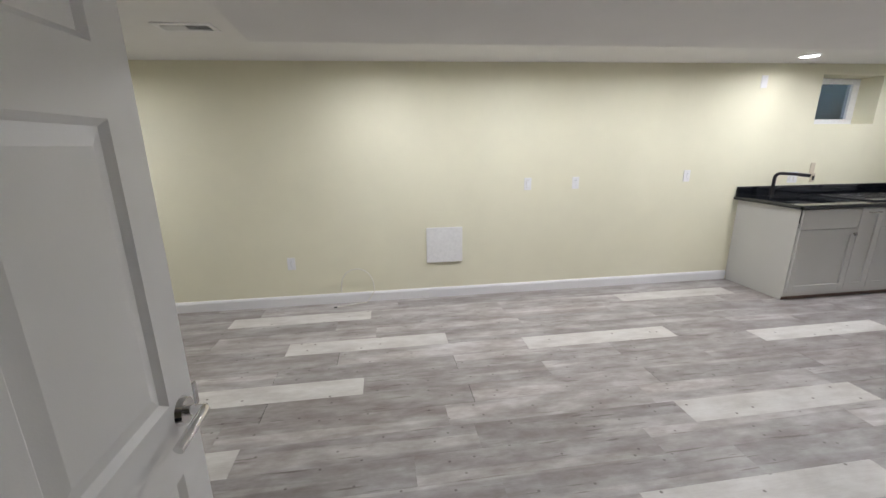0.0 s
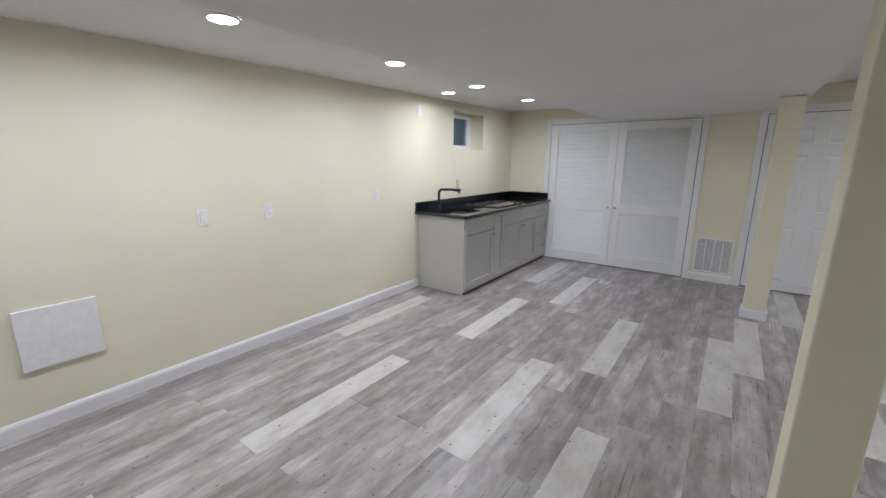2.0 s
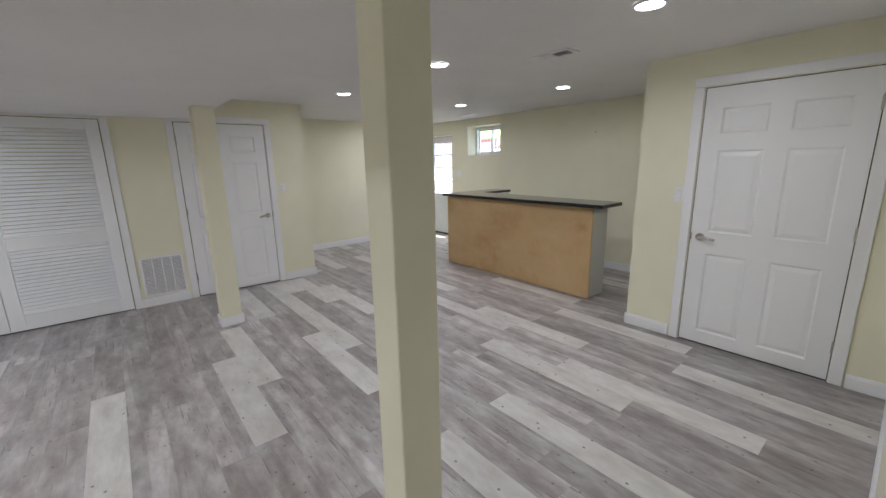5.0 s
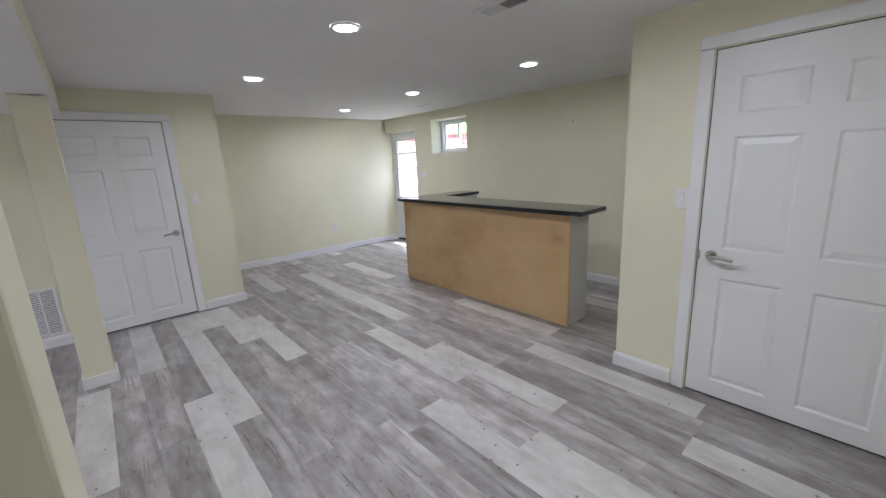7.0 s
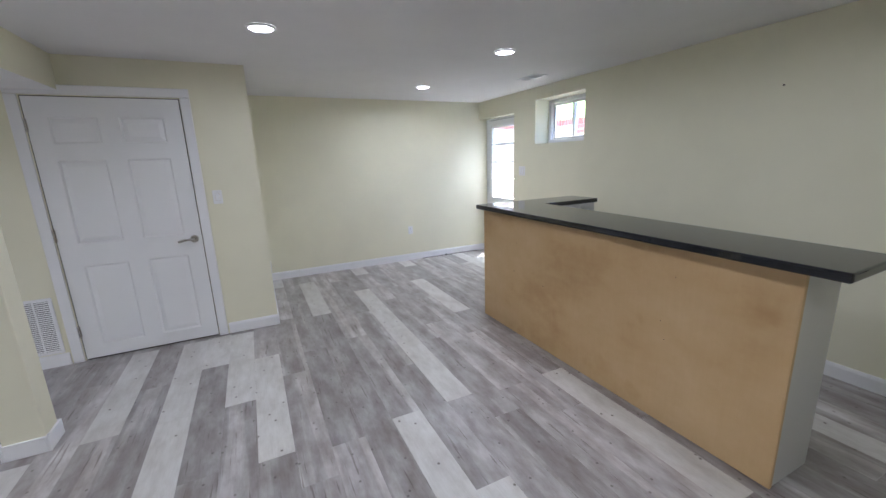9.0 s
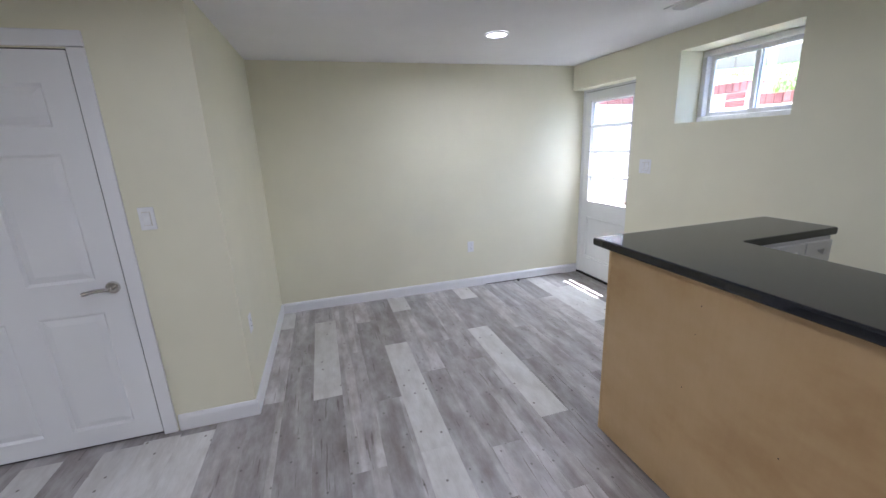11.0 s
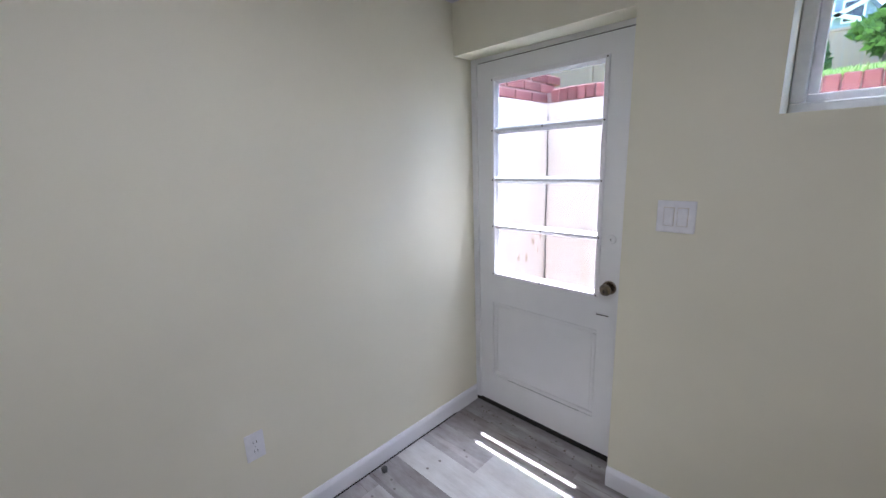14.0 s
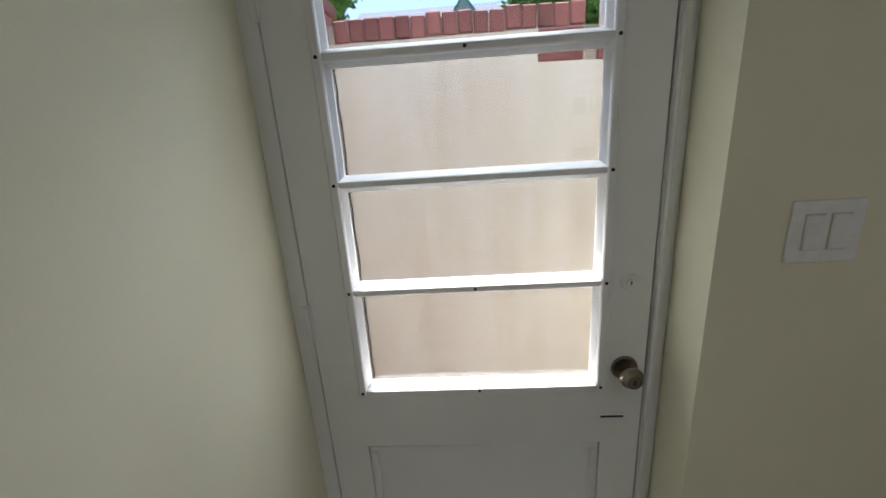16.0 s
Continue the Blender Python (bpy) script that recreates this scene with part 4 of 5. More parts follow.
for q in ((GX0, 0.215, GX1, 0.240), (GX0, 0.675, GX1, 0.70), (GX0, 0.240, GX0 + 0.025, 0.675), (GX1 - 0.025, 0.240, GX1, 0.675)):
    bm_box(pm, q[0], DY - 0.016, q[1], q[2], DY - 0.004, q[3], 0.005, 1)
part("panel_moulding", pm, M_OLDDOOR, xd)
part("paint_crack", box(7.27, DY - 0.0045, 0.6985, 7.63, DY - 0.0030, 0.7035), M_SCREW, xd, "dark cracked paint line")
part("paint_crack", box(7.17, DY - 0.0045, 0.2120, 7.62, DY - 0.0030, 0.2160), M_SCREW, xd, "dark cracked paint line")
gf = bmesh.new()
w_ = 0.020
for q in ((GX0, GZ0, GX0 + w_, GZ1), (GX1 - w_, GZ0, GX1, GZ1), (GX0 + w_, GZ0, GX1 - w_, GZ0 + w_), (GX0 + w_, GZ1 - w_, GX1 - w_, GZ1)):
    bm_box(gf, q[0], DY - 0.046, q[1], q[2], DY + 0.010, q[3], 0.003, 1)
part("glazing_frame", gf, M_TRIM, xd, "glossy white glazing trim held by small screws")
for z in MUN[1:4]:
    part("muntin", box(GX0 + w_, DY - 0.044, z - 0.009, GX1 - w_, DY + 0.008, z + 0.009, 0.003, 1), M_TRIM, xd)
for lo, hi in zip(MUN, MUN[1:]):
    a0, a1 = GX0 + w_, GX1 - w_
    b0, b1 = lo + (w_ if lo == GZ0 else 0.009), hi - (w_ if hi == GZ1 else 0.009)
    pn = part("pane", box(a0 - 0.004, DY - 0.030, b0 - 0.004, a1 + 0.004, DY - 0.026, b1 + 0.004), M_GLASS, xd)
    pn.visible_shadow = False
    # sloped putty bead round the pane
    bead = bmesh.new()
    o = [bead.verts.new(p) for p in ((a0, DY - 0.004, b0), (a1, DY - 0.004, b0), (a1, DY - 0.004, b1), (a0, DY - 0.004, b1))]
    e = 0.010
    m_ = [bead.verts.new(p) for p in ((a0 + e, DY - 0.018, b0 + e), (a1 - e, DY - 0.018, b0 + e), (a1 - e, DY - 0.018, b1 - e), (a0 + e, DY - 0.018, b1 - e))]
    i_ = [bead.verts.new((v.co.x, DY - 0.0255, v.co.z)) for v in m_]
    for k in range(4):
        j = (k + 1) % 4
        bead.faces.new((o[k], o[j], m_[j], m_[k]))
        bead.faces.new((m_[k], m_[j], i_[j], i_[k]))
    part("bead", bead, M_TRIM, pn)
# head and latch joints get their shade from near-black strips
part("gap", box(X0 + 0.002, DY - 0.03, 2.0352, X1 - 0.002, DY - 0.006, 2.0398), M_DARK, xd)
part("gap", box(X0 - 0.0038, DY - 0.03, 0.03, X0 - 0.0005, DY - 0.006, 2.035), M_DARK, xd)
for z in MUN:
    zz = min(max(z, GZ0 + 0.012), GZ1 - 0.012)
    for x in (GX0 + 0.010, GX1 - 0.010) + (((GX0 + GX1) / 2,) if z in (MUN[0], MUN[1], MUN[3]) else ()):
        part("screw", cyl((x, DY + 0.0095, zz), (x, DY + 0.0115, zz), 0.004, n=10), M_SCREW, xd)
kn = part("door_knob", bm_cyl(bm_cyl(cyl((7.045, DY, 0.927), (7.045, DY + 0.008, 0.927), 0.033, 0.030, 28), (7.045, DY + 0.006, 0.927), (7.045, DY + 0.035, 0.927), 0.012), (7.045, DY + 0.058, 0.927), (7.045, DY + 0.0645, 0.927), 0.022, 0.018, 28), M_BRASSY, xd, "worn brushed metal round knob", True)
kb = bmesh.new()
bmesh.ops.create_uvsphere(kb, u_segments=24, v_segments=14, radius=0.0275, matrix=Matrix.Translation((7.045, DY + 0.046, 0.927)) @ Matrix.Diagonal((1, 0.72, 1, 1)))
part("ball", kb, M_BRASSY, kn, "", True)
part("keyhole", box(7.041, DY + 0.0648, 0.920, 7.049, DY + 0.0656, 0.934), M_SCREW, kn)
part("deadbolt_plug", bm_cyl(cyl((7.047, DY, 1.158), (7.047, DY + 0.006, 1.158), 0.022, 0.019, 24), (7.047, DY + 0.006, 1.158), (7.047, DY + 0.010, 1.158), 0.010), M_OLDDOOR, xd, "painted-over lock cylinder", True)
part("keyhole", box(7.0455, DY + 0.0101, 1.153, 7.0485, DY + 0.0108, 1.163), M_SCREW, xd)
part("latch_guard", box(7.035, DY, 0.777, 7.108, DY + 0.004, 0.793, 0.001, 1), M_OLDDOOR, xd)
part("slot", box(7.040, DY + 0.0042, 0.782, 7.098, DY + 0.0052, 0.787), M_SCREW, xd)
for hz in (1.81, 1.08, 0.29):
    part("hinge", bm_cyl(box(X1 - 0.004, DY - 0.001, hz - 0.05, X1 + 0.024, DY + 0.004, hz + 0.05), (X1 + 0.006, DY + 0.007, hz - 0.05), (X1 + 0.006, DY + 0.007, hz + 0.05), 0.0065, n=12), M_OLDDOOR, xd, "painted-over hinge", True)
part("jamb", box(X1 + 0.004, DY - 0.09, 0, FE_X - 0.001, DY + 0.002, 2.063), M_OLDDOOR, xd)
part("jamb", box(6.954, DY - 0.09, 0, X0 - 0.004, DY + 0.002, 2.063), M_OLDDOOR, xd)
part("jamb", box(X0 - 0.004, DY - 0.09, 2.040, X1 + 0.004, DY + 0.002, 2.063), M_OLDDOOR, xd)
part("door_stop", box(X0 - 0.016, DY + 0.0025, 0.0, X0 - 0.006, DY + 0.012, 2.04, 0.002, 1), M_OLDDOOR, xd)
# the black gap under the door, painted as a near-black box
part("threshold", box(6.97, DY - 0.10, 0.0, FE_X - 0.002, DY + 0.004, 0.022), M_DARK, xd, "near-black strip standing in for the shaded gap under the door")
dstop = thing("rubber_stopper", "small grey rubber stopper lying on the floor", "door stop", m=pose(7.80, -3.385, 0.006))
part("stopper", bm_cyl(cyl((0, 0, 0), (0, 0, 0.018), 0.014, 0.016, 16), (0, 0, 0.018), (0, 0, 0.026), 0.016, 0.010), plain("grey_rubber", (0.10, 0.10, 0.10), 0.7), dstop, "", True)
ref = thing("debris", "crumbs of dry dirt along the exit door threshold", "debris")
tagged(ref, kind="stuff")
db = bmesh.new()
rnd = random.Random(4)
for k in range(60):
    x, y = rnd.uniform(7.0, 7.79), -4.13 + abs(rnd.gauss(0, 0.07))
    r = rnd.uniform(0.0015, 0.0045)
    bmesh.ops.create_icosphere(db, subdivisions=1, radius=r, matrix=Matrix.Translation((x, min(y, -3.8), 0.006 + r * 0.5)) @ Matrix.Diagonal((1, 1.4, 0.5, 1)))
part("crumbs", db, M_TOE, ref)

# ---------------------------------------------------------------- outdoors
def stucco():
    m, nt, b = nodes("peach_stucco", 0.85, 0, 0.2)
    big = noise_node(nt, 1.1, 5.0, 0.6)
    streak = noise_node(nt, 3.0, 4.0, 0.6, (3.0, 3.0, 0.35))
    fine = noise_node(nt, 90.0, 4.0, 0.7)
    c = ramp(nt, big.outputs[0], [(0.3, (0.70, 0.60, 0.53)), (0.7, (0.80, 0.71, 0.64))])
    s = ramp(nt, streak.outputs[0], [(0.35, (0.88, 0.84, 0.78)), (0.6, (1.0, 1.0, 1.0))])
    nt.links.new(mix(nt, 'MULTIPLY', 0.8, c.outputs[0], s.outputs[0]), b.inputs["Base Color"])
    bump(nt, b, fine.outputs[0], 0.07, 0.002)
    return m


def brick_mat():
    m, nt, b = nodes("red_painted_brick", 0.7, 0, 0.3)
    oi = nt.nodes.new("ShaderNodeObjectInfo")
    n = noise_node(nt, 14.0, 5.0, 0.65)
    c = ramp(nt, n.outputs[0], [(0.3, (0.21, 0.062, 0.055)), (0.55, (0.29, 0.105, 0.095)), (0.8, (0.43, 0.25, 0.22))])
    hs = nt.nodes.new("ShaderNodeHueSaturation")
    mr = nt.nodes.new("ShaderNodeMapRange")
    mr.inputs["To Min"].default_value, mr.inputs["To Max"].default_value = 0.75, 1.25
    nt.links.new(oi.outputs["Random"], mr.inputs["Value"])
    nt.links.new(mr.outputs[0], hs.inputs["Value"])
    nt.links.new(c.outputs[0], hs.inputs["Color"])
    nt.links.new(hs.outputs[0], b.inputs["Base Color"])
    bump(nt, b, n.outputs[0], 0.4, 0.004)
    return m


def grass_mat():
    m, nt, b = nodes("lawn_grass", 0.8, 0, 0.2)
    n = noise_node(nt, 5.0, 6.0, 0.7)
    c = ramp(nt, n.outputs[0], [(0.3, (0.09, 0.16, 0.03)), (0.55, (0.16, 0.25, 0.05)), (0.8, (0.25, 0.32, 0.09))])
    nt.links.new(c.outputs[0], b.inputs["Base Color"])
    return m


def leaf_mat(name, a, c):
    m, nt, b = nodes(name, 0.6, 0, 0.25)
    g_ = nt.nodes.new("ShaderNodeNewGeometry")
    r = ramp(nt, g_.outputs["Random Per Island"], [(0.0, a), (1.0, c)])
    nt.links.new(r.outputs[0], b.inputs["Base Color"])
    return m


def boards_mat(name, col):
    m, nt, b = nodes(name, 0.75, 0, 0.25)
    n = noise_node(nt, 3.0, 5.0, 0.6, (6.0, 6.0, 0.6))
    c = ramp(nt, n.outputs[0], [(0.3, tuple(v * 0.8 for v in col)), (0.7, tuple(v * 1.12 for v in col))])
    nt.links.new(c.outputs[0], b.inputs["Base Color"])
    return m


M_STUCCO, M_BRICK, M_GRASS = stucco(), brick_mat(), grass_mat()
M_MORTAR = paint("grey_mortar", (0.42, 0.33, 0.28), 0.9, 0.1, 60.0, 0.4)
M_CONC = paint("grey_concrete", (0.58, 0.56, 0.53), 0.85, 0.12, 50.0, 0.3)
M_FENCE = boards_mat("tan_fence_boards", (0.46, 0.31, 0.25))
M_POSTW = boards_mat("pale_painted_wood", (0.68, 0.60, 0.56))
M_SIDING = boards_mat("blue_grey_siding", (0.30, 0.36, 0.43))
M_ROOF = boards_mat("dark_grey_shingles", (0.17, 0.19, 0.23))
M_CYPRESS = leaf_mat("cypress_leaves", (0.025, 0.07, 0.022), (0.075, 0.15, 0.05))
M_LEAF = leaf_mat("tree_leaves", (0.08, 0.15, 0.04), (0.20, 0.32, 0.10))
M_BARK = boards_mat("brown_bark", (0.12, 0.085, 0.06))

# areaway outside the exit door
structure("areaway_floor", box(3.2, -5.45, -0.2, 8.2, -4.395, -0.02), M_CONC, "grey concrete floor of the sunken areaway", "pavement")
structure("retaining_wall_back", prism([(3.2, -5.26), (6.86, -5.26), (6.86, -5.50), (3.2, -5.50)], -0.2, 1.79), M_STUCCO, "peach stucco retaining wall of the areaway", "retaining wall")
structure("retaining_wall_corner", prism([(6.8605, -5.26), (8.0, -5.26), (8.0, -5.50), (6.8605, -5.50)], -0.2, 1.93), M_STUCCO, "peach stucco retaining wall behind the exit door", "retaining wall")
structure("retaining_wall_east", prism([(7.996, -4.395), (8.24, -4.395), (8.24, -5.50), (8.001, -5.50), (8.001, -5.259), (7.996, -5.259)], -0.2, 1.93), M_STUCCO, "peach stucco side wall of the areaway with flaking paint", "retaining wall")
structure("retaining_wall_west", wall_bm('x', 3.0, 3.2, -5.50, -4.395, -0.2, 1.79), M_STUCCO, "peach stucco wall closing the areaway", "retaining wall")
structure("outer_wall", wall_bm('x', 7.996, 8.1, -4.395, 4.13, 1.2, 2.9), M_STUCCO, "outer face of the house wall", "wall")
ck_ = bmesh.new()
rnd = random.Random(7)
zc, pts = 0.05, []
while zc < 1.90:
    pts.append((7.99 + rnd.uniform(-0.006, 0.002), -5.256, zc))
    zc += 0.06
tagged(part("wall_crack", tube(pts, 0.0038, 6), M_SCREW), "dark crack running up the stucco corner", "crack", kind="structure")
fl = bmesh.new()
for k in range(6):
    y, z = -5.22 + rnd.uniform(0, 0.35), rnd.uniform(0.75, 1.12)
    r = rnd.uniform(0.008, 0.026)
    vs = [fl.verts.new((7.9945, y + r * (0.6 + rnd.random()) * math.cos(a), z + 1.6 * r * (0.6 + rnd.random()) * math.sin(a))) for a in (k2 * 0.785 for k2 in range(8))]
    fl.faces.new(vs)
tagged(part("flaked_paint", fl, plain("bare_tan_render", (0.50, 0.36, 0.27), 0.9)), "patches where paint has flaked off the stucco", "flaked paint", kind="structure")

# brick copings: upright bricks in a row, real gaps between them
def brick_me(lx, ly, lz):
    return finish(box(-lx / 2, -ly / 2, -lz / 2, lx / 2, ly / 2, lz / 2, 0.006, 1), "brick", M_BRICK)


rnd = random.Random(11)
coping = tagged(thing("brick_coping", "red painted brick coping on the stucco retaining wall", "coping"), kind="structure")
part("mortar", box(6.862, -5.485, 1.931, 8.22, -5.265, 2.006), M_MORTAR, coping)
part("mortar", box(3.2, -5.485, 1.791, 6.859, -5.265, 1.862), M_MORTAR, coping)
part("mortar", box(8.01, -5.255, 1.931, 8.22, -4.395, 2.10), M_MORTAR, coping)
rowlock = brick_me(0.064, 0.245, 0.094)
x = 6.895
while x < 7.97:
    o = new("brick", rowlock)
    o.parent = coping
    o.matrix_basis = pose(x, -5.376 + rnd.uniform(-0.006, 0.006), 1.979 + rnd.uniform(-0.004, 0.004), rnd.uniform(-1, 1), rnd.uniform(-2, 2), 0)
    x += 0.0695
x = 3.3
while x < 6.84:
    o = new("brick", rowlock)
    o.parent = coping
    o.matrix_basis = pose(x, -5.376 + rnd.uniform(-0.006, 0.006), 1.838 + rnd.uniform(-0.004, 0.004), rnd.uniform(-1, 1), rnd.uniform(-2, 2), 0)
    x += 0.0695
stretch = brick_me(0.20, 0.23, 0.062)
for z, xo in ((1.825, 6.965), (1.897, 6.965)):
    o = new("brick", stretch)
    o.parent = coping
    o.matrix_basis = pose(xo, -5.368, z, 0, rnd.uniform(-1, 1), 0)
side_b = brick_me(0.23, 0.20, 0.062)
for row in range(3):
    for k in range(5):
        o = new("brick", side_b)
        o.parent = coping
        o.matrix_basis = pose(8.115, -5.36 + 0.212 * k + (0.1 if row % 2 else 0), 1.966 + row * 0.07, 0, rnd.uniform(-1, 1), 0)

# sloping lawn, one sheet to the horizon
ground = bmesh.new()
ys = [-5.50, -7.0, -9.0, -11.0, -13.0, -16.0, -22.0, -40.0, -120.0, -600.0]
zs = [1.90, 2.05, 2.32, 2.62, 2.86, 3.0, 3.0, 2.8, 2.0, 0.0]
xs = [-600, -60, -20, -5, 2, 5, 8.24, 10, 12, 14, 16, 22, 60, 600]


def lawn_z(x, y):
    base = float(np.interp(-y, [-v for v in ys], zs))
    return base + 0.10 * min(max(x - 8.0, 0), 8) * min(max((-y - 6.0) / 7.0, 0), 1)


grid = [[ground.verts.new((x, y, lawn_z(x, y) + 0.05 * noise.noise((x * 0.3, y * 0.3, 0)))) for x in xs] for y, z in zip(ys, zs)]
for a, b in zip(grid, grid[1:]):
    for k in range(len(xs) - 1):
        ground.faces.new((a[k], a[k + 1], b[k + 1], b[k]))
ea = [ground.verts.new(p) for p in ((8.24, -5.50, 1.9), (600, -5.50, 1.9), (600, 600, 1.9), (8.24, 600, 1.9))]
ground.faces.new(ea)
eb = [ground.verts.new(p) for p in ((-600, -5.50, 1.75), (3.0, -5.50, 1.75), (3.0, -4.395, 1.75), (-600, -4.395, 1.75))]
ground.faces.new(eb)
structure("ground", ground, M_GRASS, "sunlit green lawn sloping up from the retaining wall", "lawn")
gr = bmesh.new()
rnd = random.Random(21)
for k in range(14000):
    x, y = rnd.uniform(4.5, 12.5), -5.52 - 8.2 * rnd.random() ** 1.3
    z = lawn_z(x, y)
    h, a = rnd.uniform(0.03, 0.07), rnd.uniform(0, 6.28)
    w = rnd.uniform(0.006, 0.014)
    dx, dy = math.cos(a) * w, math.sin(a) * w
    v1, v2 = gr.verts.new((x - dx, y - dy, z - 0.02)), gr.verts.new((x + dx, y + dy, z - 0.02))
    v3 = gr.verts.new((x + rnd.uniform(-0.03, 0.03), y + rnd.uniform(-0.03, 0.03), z + h))
    gr.faces.new((v1, v2, v3))
tagged(part("grass_blades", gr, leaf_mat("grass_blade", (0.20, 0.30, 0.07), (0.36, 0.44, 0.15))), "blades of bright green lawn grass", "grass", kind="stuff")

# stair guard: post and top rail
gd = thing("stair_guard", "pale painted wooden guard post with a top rail", "railing")
part("post", box(6.72, -5.385, 1.876, 6.765, -5.34, 2.42, 0.004), M_POSTW, gd)
part("top_rail", box(3.6, -5.395, 2.27, 6.699, -5.33, 2.345, 0.004), M_POSTW, gd)

# fence, one board at a time
fence = thing("garden_fence", "tan wooden board fence behind the lawn", "fence")
board = box(-0.07, -0.01, 0, 0.07, 0.01, 1.09)
bme = finish(board, "board", M_FENCE)
x = 3.0
while x < 16.0:
    o = new("board", bme)
    o.parent = fence
    o.matrix_basis = pose(x, -14.3, lawn_z(x, -14.3) - 0.2)
    x += 0.145
for x in (3.0, 5.4, 7.0, 9.4, 11.8, 14.2):
    z = lawn_z(x, -14.3) - 0.2
    part("post", box(x - 0.06, -14.30, z, x + 0.06, -14.245, z + 1.22, 0.004), M_FENCE, fence)
for xa, xb in ((3.0, 5.4), (5.4, 7.0), (7.0, 9.4), (9.4, 11.8), (11.8, 14.2)):
    za, zb = lawn_z(xa, -14.3) + 0.90, lawn_z(xb, -14.3) + 0.90
    part("cap_rail", tube([(xa + 0.07, -14.29, za), (xb - 0.07, -14.29, zb)], 0.035, 4), M_FENCE, fence)


def leaf_cloud(name, n, shape, size, mat, parent, seed):
    """A crown of many small two-sided leaves scattered by shape(u) -> point."""
    r = random.Random(seed)
    bm = bmesh.new()
    for _ in range(n):
        p = shape(r)
        d = Vector((r.gauss(0, 1), r.gauss(0, 1), r.gauss(0, 1))).normalized()
        e = d.orthogonal().normalized()
        s = size * r.uniform(0.6, 1.4)
        vs = [bm.verts.new(p + q) for q in (-d * s, e * s * 0.45, d * s, -e * s * 0.45)]
        bm.faces.new(vs)
    return part(name, bm, mat, parent)


def cypress(x, y, z, h, w, seed):
    t = thing("cypress_shrub", "dark green conical evergreen shrub on the lawn", "shrub", "evergreens by the fence", pose(x, y, z))
    part("trunk", cyl((0, 0, -0.05), (0, 0, h * 0.5), 0.02, 0.008, 8), M_BARK, t)

    def shape(r):
        u = r.random() ** 0.8
        rad = w * (1 - u) ** 0.75 * (0.55 + 0.5 * r.random()) * min(1, 0.55 + 3 * u)
        a = r.uniform(0, 6.283)
        return Vector((rad * math.cos(a), rad * math.sin(a), 0.02 + u * h))
    leaf_cloud("crown", 1500, shape, 0.035, M_CYPRESS, t, seed)
    return t


for i, (x, h, w) in enumerate(((9.90, 0.66, 0.20), (9.27, 0.60, 0.17), (8.60, 0.62, 0.25), (8.06, 0.44, 0.15), (7.45, 0.84, 0.24), (6.85, 0.74, 0.24))):
    cypress(x, -13.0, lawn_z(x, -13.0) - 0.02, h, w, 30 + i)


def tree(x, y, z, h, w, seed, label):
    t = thing("tree", label, "tree", "trees beyond the fence", pose(x, y, z))
    part("trunk", cyl((0, 0, -0.1), (0, 0, h * 0.55), 0.16, 0.07, 10), M_BARK, t)
    r0 = random.Random(seed)
    cl = [Vector((r0.gauss(0, w * 0.42), r0.gauss(0, w * 0.42), h * r0.uniform(0.42, 0.98))) for _ in range(22)]
    lb = bmesh.new()
    for c in cl[:9]:
        bm_cyl(lb, (0, 0, h * 0.35), c, 0.05, 0.015, 6)
    part("limbs", lb, M_BARK, t)

    def shape(r):
        c = r.choice(cl)
        return c + Vector((r.gauss(0, 1), r.gauss(0, 1), r.gauss(0, 0.8))) * w * 0.20
    leaf_cloud("crown", 5000, shape, 0.11, M_LEAF, t, seed + 1)
    return t


tree(11.9, -20.0, 3.2, 4.4, 1.0, 50, "leafy green tree beyond the garden wall")
tree(15.5, -19.0, 3.2, 5.2, 1.6, 51, "leafy green tree beyond the garden wall")
tree(4.9, -15.6, 2.9, 2.6, 0.9, 52, "low leafy green tree behind the fence")
tree(3.4, -16.5, 2.9, 3.4, 1.2, 53, "leafy green tree behind the fence")
tree(5.9, -13.4, 2.85, 0.95, 0.33, 54, "small bright green bush by the fence")

# neighbour's house
house = thing("neighbour_house", "blue-grey sided house with a dark shingled gable roof", "house")
HX0, HX1, HY, HZ = 4.2, 12.2, -24.0, 6.2
part("wall", box(HX0, HY - 7, 2.6, HX1, HY, HZ), M_SIDING, house)
rf = bmesh.new()
rv = [rf.verts.new(p) for p in ((HX0 - 0.4, HY + 0.4, HZ - 0.15), (HX1 + 0.4, HY + 0.4, HZ - 0.15), (HX1 + 0.4, HY - 3.5, HZ + 1.9), (HX0 - 0.4, HY - 3.5, HZ + 1.9), (HX0 - 0.4, HY - 7.4, HZ - 0.15), (HX1 + 0.4, HY - 7.4, HZ - 0.15))]
rf.faces.new((rv[0], rv[1], rv[2], rv[3]))
rf.faces.new((rv[3], rv[2], rv[5], rv[4]))
rf.faces.new((rv[0], rv[3], rv[4]))
rf.faces.new((rv[1], rv[5], rv[2]))
part("roof", rf, M_ROOF, house)
gb = bmesh.new()
gv = [gb.verts.new(p) for p in ((5.6, HY + 0.5, 5.6), (8.4, HY + 0.5, 5.6), (7.0, HY + 0.5, 7.35))]
gw2 = [gb.verts.new(p) for p in ((5.6, HY - 3, 5.6), (8.4, HY - 3, 5.6), (7.0, HY - 3, 7.35))]
gb.faces.new(gv)
for k in range(3):
    gb.faces.new((gv[k], gv[(k + 1) % 3], gw2[(k + 1) % 3], gw2[k]))
part("gable", gb, M_SIDING, house)
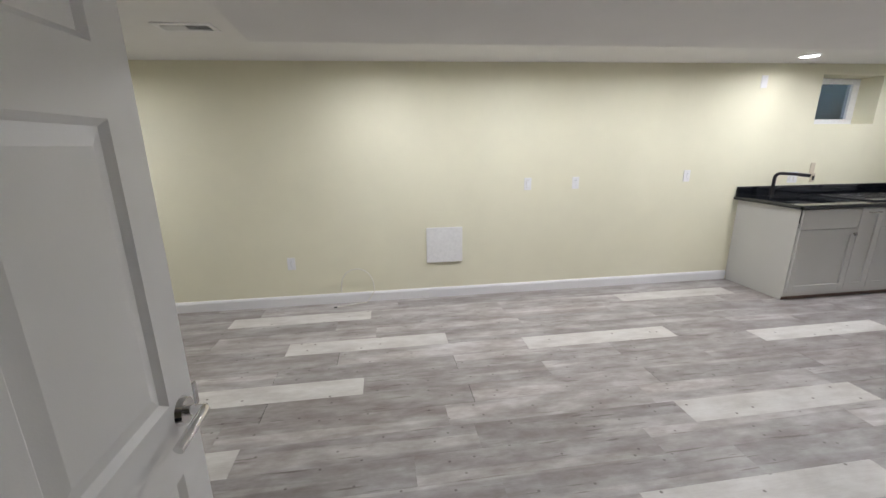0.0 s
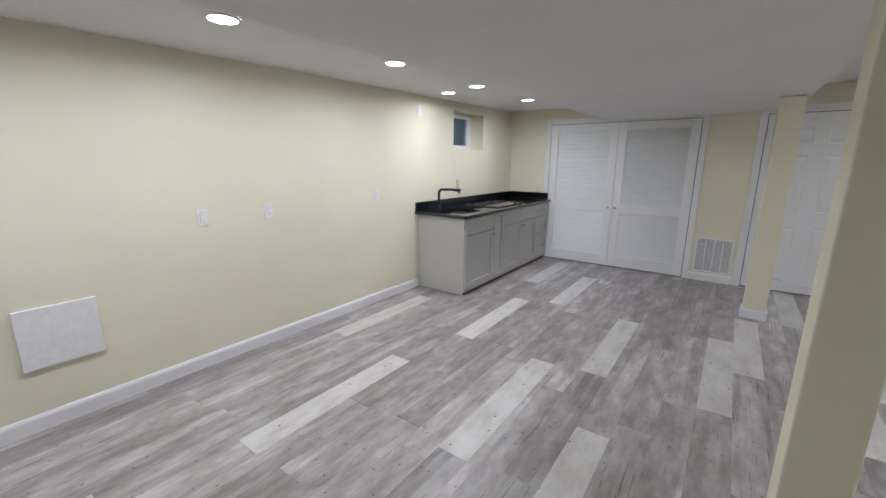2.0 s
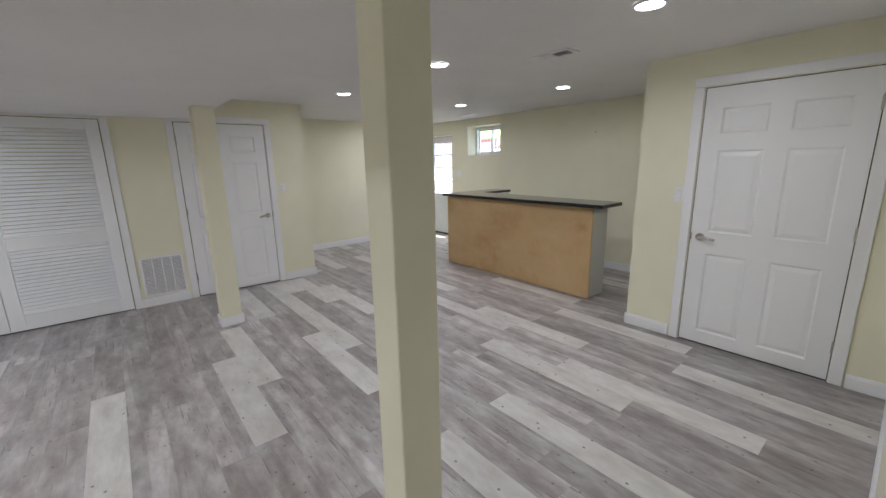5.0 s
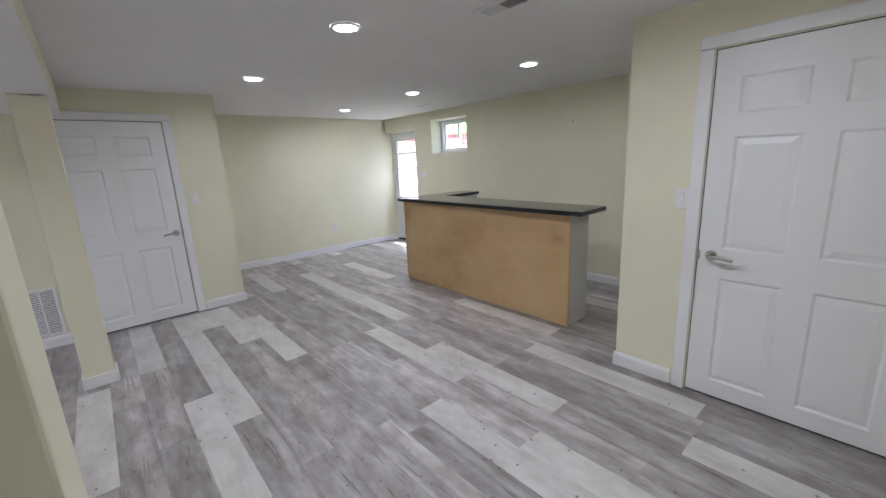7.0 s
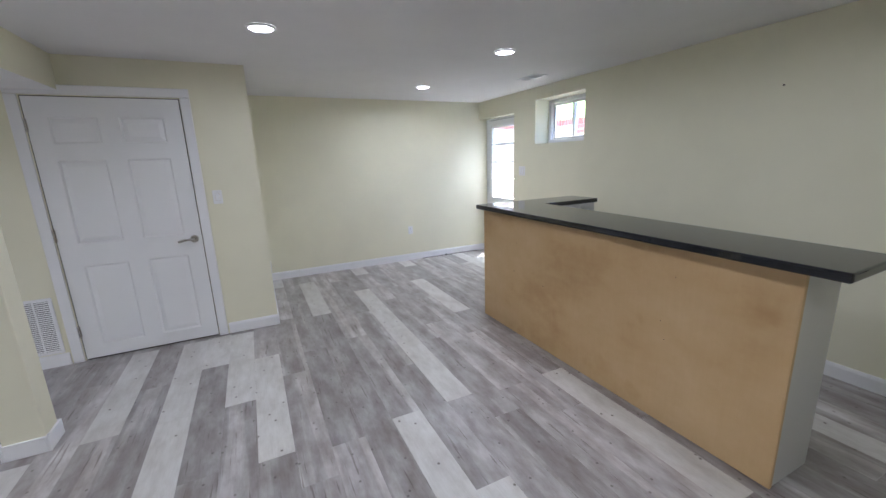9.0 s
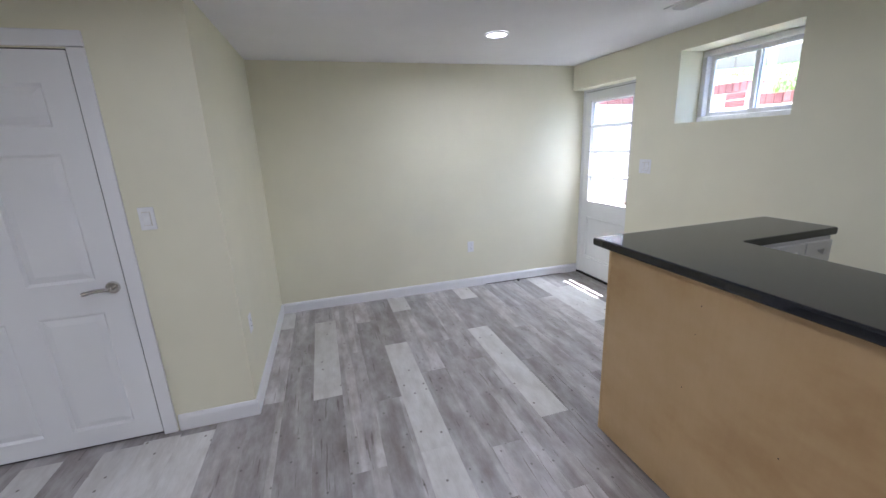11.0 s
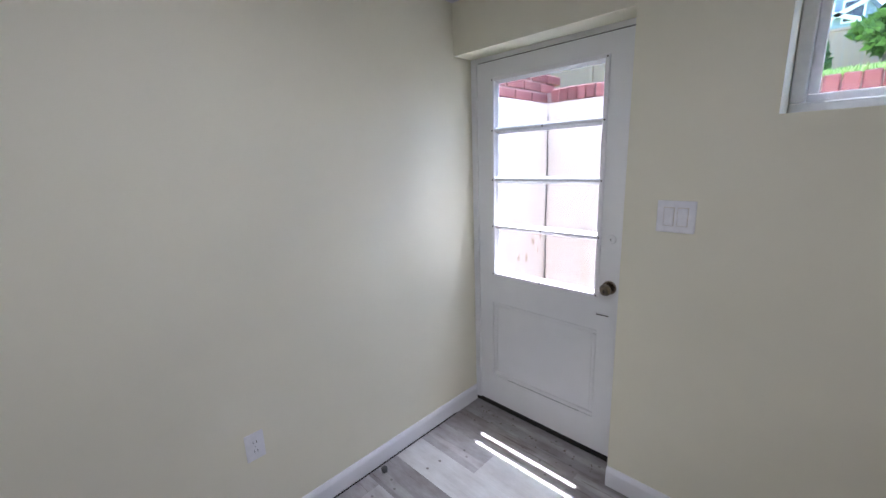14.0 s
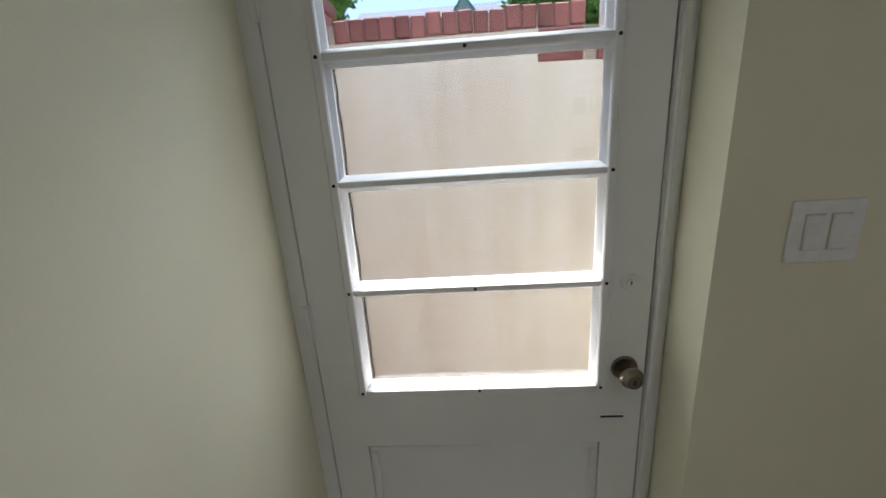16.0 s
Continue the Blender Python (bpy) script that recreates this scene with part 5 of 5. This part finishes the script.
for s in (-1, 1):
    rk = bmesh.new()
    a, b = Vector((7.0 + s * 1.62, HY + 0.56, 5.42)), Vector((7.0, HY + 0.56, 7.45))
    vs = [rk.verts.new(p) for p in (a, b, b + Vector((0, 0, -0.16)), a + Vector((s * -0.03, 0, -0.16)))]
    ws = [rk.verts.new(v.co + Vector((0, -3.6, 0))) for v in vs]
    rk.faces.new(vs)
    for k in range(4):
        rk.faces.new((vs[k], vs[(k + 1) % 4], ws[(k + 1) % 4], ws[k]))
    part("gable_roof", rk, M_ROOF, house)
    part("rake_board", prism([(0, 0), (1, 0), (1, 0.06), (0, 0.06)], 0, 0.14), M_TRIM, house).matrix_basis = Matrix.Translation(a + Vector((0, 0.02, -0.17))) @ Matrix.Rotation(0, 4, 'Y') @ Matrix(((b.x - a.x, 0, 0, 0), (0, 1, 0, 0), (b.z - a.z, 0, 1, 0), (0, 0, 0, 1)))
for wx in (6.6, 7.4, 9.4, 10.8):
    wz = 5.75 if wx < 8 else 4.4
    wn_ = part("window", box(wx - 0.3, HY + (0.51 if wx < 8 else 0.01), wz, wx + 0.3, HY + (0.55 if wx < 8 else 0.05), wz + 0.75), M_TRIM, house)
    part("pane", box(wx - 0.24, HY + (0.551 if wx < 8 else 0.051), wz + 0.06, wx + 0.24, HY + (0.556 if wx < 8 else 0.056), wz + 0.69), M_COOKGLASS, wn_)

# ---------------------------------------------------------------- floor
PITCH, LENGTH, Y_START = 0.1817, 1.22, 1.405
structure("subfloor", box(-3.12, -4.395, -0.12, 7.996, 4.13, -0.0035), M_DARK, "dark underlay beneath the floor planks", "subfloor")
floor = tagged(thing("floor", "grey weathered wood-look plank floor with scattered white planks", "floor"), kind="structure")
# whitewashed planks by row: from x, to x
WHITE_ROWS = {11: [(-1.18, 0.0), (2.40, 3.62)], 9: [(-2.39, -1.17)], 8: [(-0.60, 0.60)], 7: [(1.18, 2.40), (4.86, 6.08)],
              6: [(3.01, 4.20)], 5: [(-1.24, -0.02)], 4: [(4.28, 5.50)], 2: [(1.79, 3.01), (-1.83, -0.61)], 0: [(3.05, 4.25)],
              -1: [(1.20, 2.40)], -4: [(3.03, 4.28)], -5: [(3.68, 4.94)], -7: [(5.0, 6.2)], -8: [(1.21, 2.43), (3.06, 4.28)],
              -9: [(3.78, 5.0), (5.0, 6.2)], -10: [(5.62, 6.22)], -11: [(1.23, 2.45), (4.99, 6.20)], -12: [(4.36, 5.60)], -13: [(7.47, 7.86)],
              -14: [(1.85, 3.08)], -15: [(1.20, 2.44), (6.28, 7.50)], -16: [(3.15, 4.37)], -17: [(2.48, 3.69)], -18: [(0.72, 1.83), (4.36, 5.62), (5.62, 6.84)],
              -19: [(7.48, 7.86)], -20: [(1.87, 3.09)], -22: [(3.10, 4.33), (5.65, 6.87)], -23: [(7.53, 7.86)], -27: [(2.60, 3.60)],
              -28: [(6.60, 7.86)], -29: [(6.24, 7.46)]}
WHITE = [(a, b, Y_START + (k + 0.5) * PITCH) for k, some in WHITE_ROWS.items() for a, b in some]
ROW_SHIFT = [0.0, 0.41, 0.82, 0.2, 0.61, 1.02, 0.33, 0.74, 0.12, 0.53, 0.94]
plank_me, bins = {}, {}


def plank_mesh(length, white):
    key = (round(length, 2), white)
    if key not in plank_me:
        b = bmesh.new()
        L, W = key[0] / 2 - 0.00015, PITCH / 2 - 0.00015
        bv = 0.0005
        lo = [b.verts.new((sx * L, sy * W, -0.003)) for sx, sy in ((-1, -1), (1, -1), (1, 1), (-1, 1))]
        mi = [b.verts.new((sx * L, sy * W, -bv)) for sx, sy in ((-1, -1), (1, -1), (1, 1), (-1, 1))]
        hi = [b.verts.new((sx * (L - bv), sy * (W - bv), 0)) for sx, sy in ((-1, -1), (1, -1), (1, 1), (-1, 1))]
        for p, q in ((lo, mi), (mi, hi)):
            for k in range(4):
                b.faces.new((p[k], p[(k + 1) % 4], q[(k + 1) % 4], q[k]))
        b.faces.new(hi)
        plank_me[key] = finish(b, "plank", M_PLANKW if white else M_PLANK)
    return plank_me[key]


rnd = random.Random(5)
row_lo = math.floor((-4.25 - Y_START) / PITCH)
row_hi = math.ceil((3.85 - Y_START) / PITCH)
planks = []
for row in range(row_lo, row_hi):
    y0 = Y_START + row * PITCH
    yc = y0 + PITCH / 2
    east = FE_X if yc < -0.76 else E_X + 0.1
    west = -3.0 if yc > 0.1 else (0.7 if yc > -2.4 else 2.4)
    whites = sorted((a, b) for a, b, y in WHITE if abs(y - yc) < PITCH / 2)
    spans, x = [], west
    for a, b in whites:
        a, b = max(a, x), min(b, east)
        if b - a < 0.1:
            continue
        # grey planks between the white ones
        gap = a - x
        n = max(1, round(gap / LENGTH)) if gap > 0.04 else 0
        first_cut = x
        for k in range(n):
            spans.append((first_cut + gap * k / n, first_cut + gap * (k + 1) / n, False))
        spans.append((a, b, True))
        x = b
    shift = ROW_SHIFT[row % len(ROW_SHIFT)]
    if not whites:
        x = west - shift
    while x < east - 0.02:
        e = min(x + LENGTH, east)
        spans.append((max(x, west), e, False))
        x = e
    planks += [(a, b, yc, w) for a, b, w in spans if b - a > 0.03]
count = 0
rest = []
for a, b, yc, w in planks:
    if count < 300 and a > -1.9 and not (yc > -0.7 and a > 6.2):
        o = new("plank", plank_mesh(b - a, w))
        o.parent = floor
        o.matrix_basis = pose((a + b) / 2, yc, 0)
        count += 1
    else:
        rest.append((a, b, yc))
far = bmesh.new()
for a, b, yc in rest:
    bm_box(far, a + 0.0007, yc - PITCH / 2 + 0.0007, -0.003, b - 0.0007, yc + PITCH / 2 - 0.0007, 0)
tagged(part("plank_rest", far, M_PLANK, floor), kind="stuff")
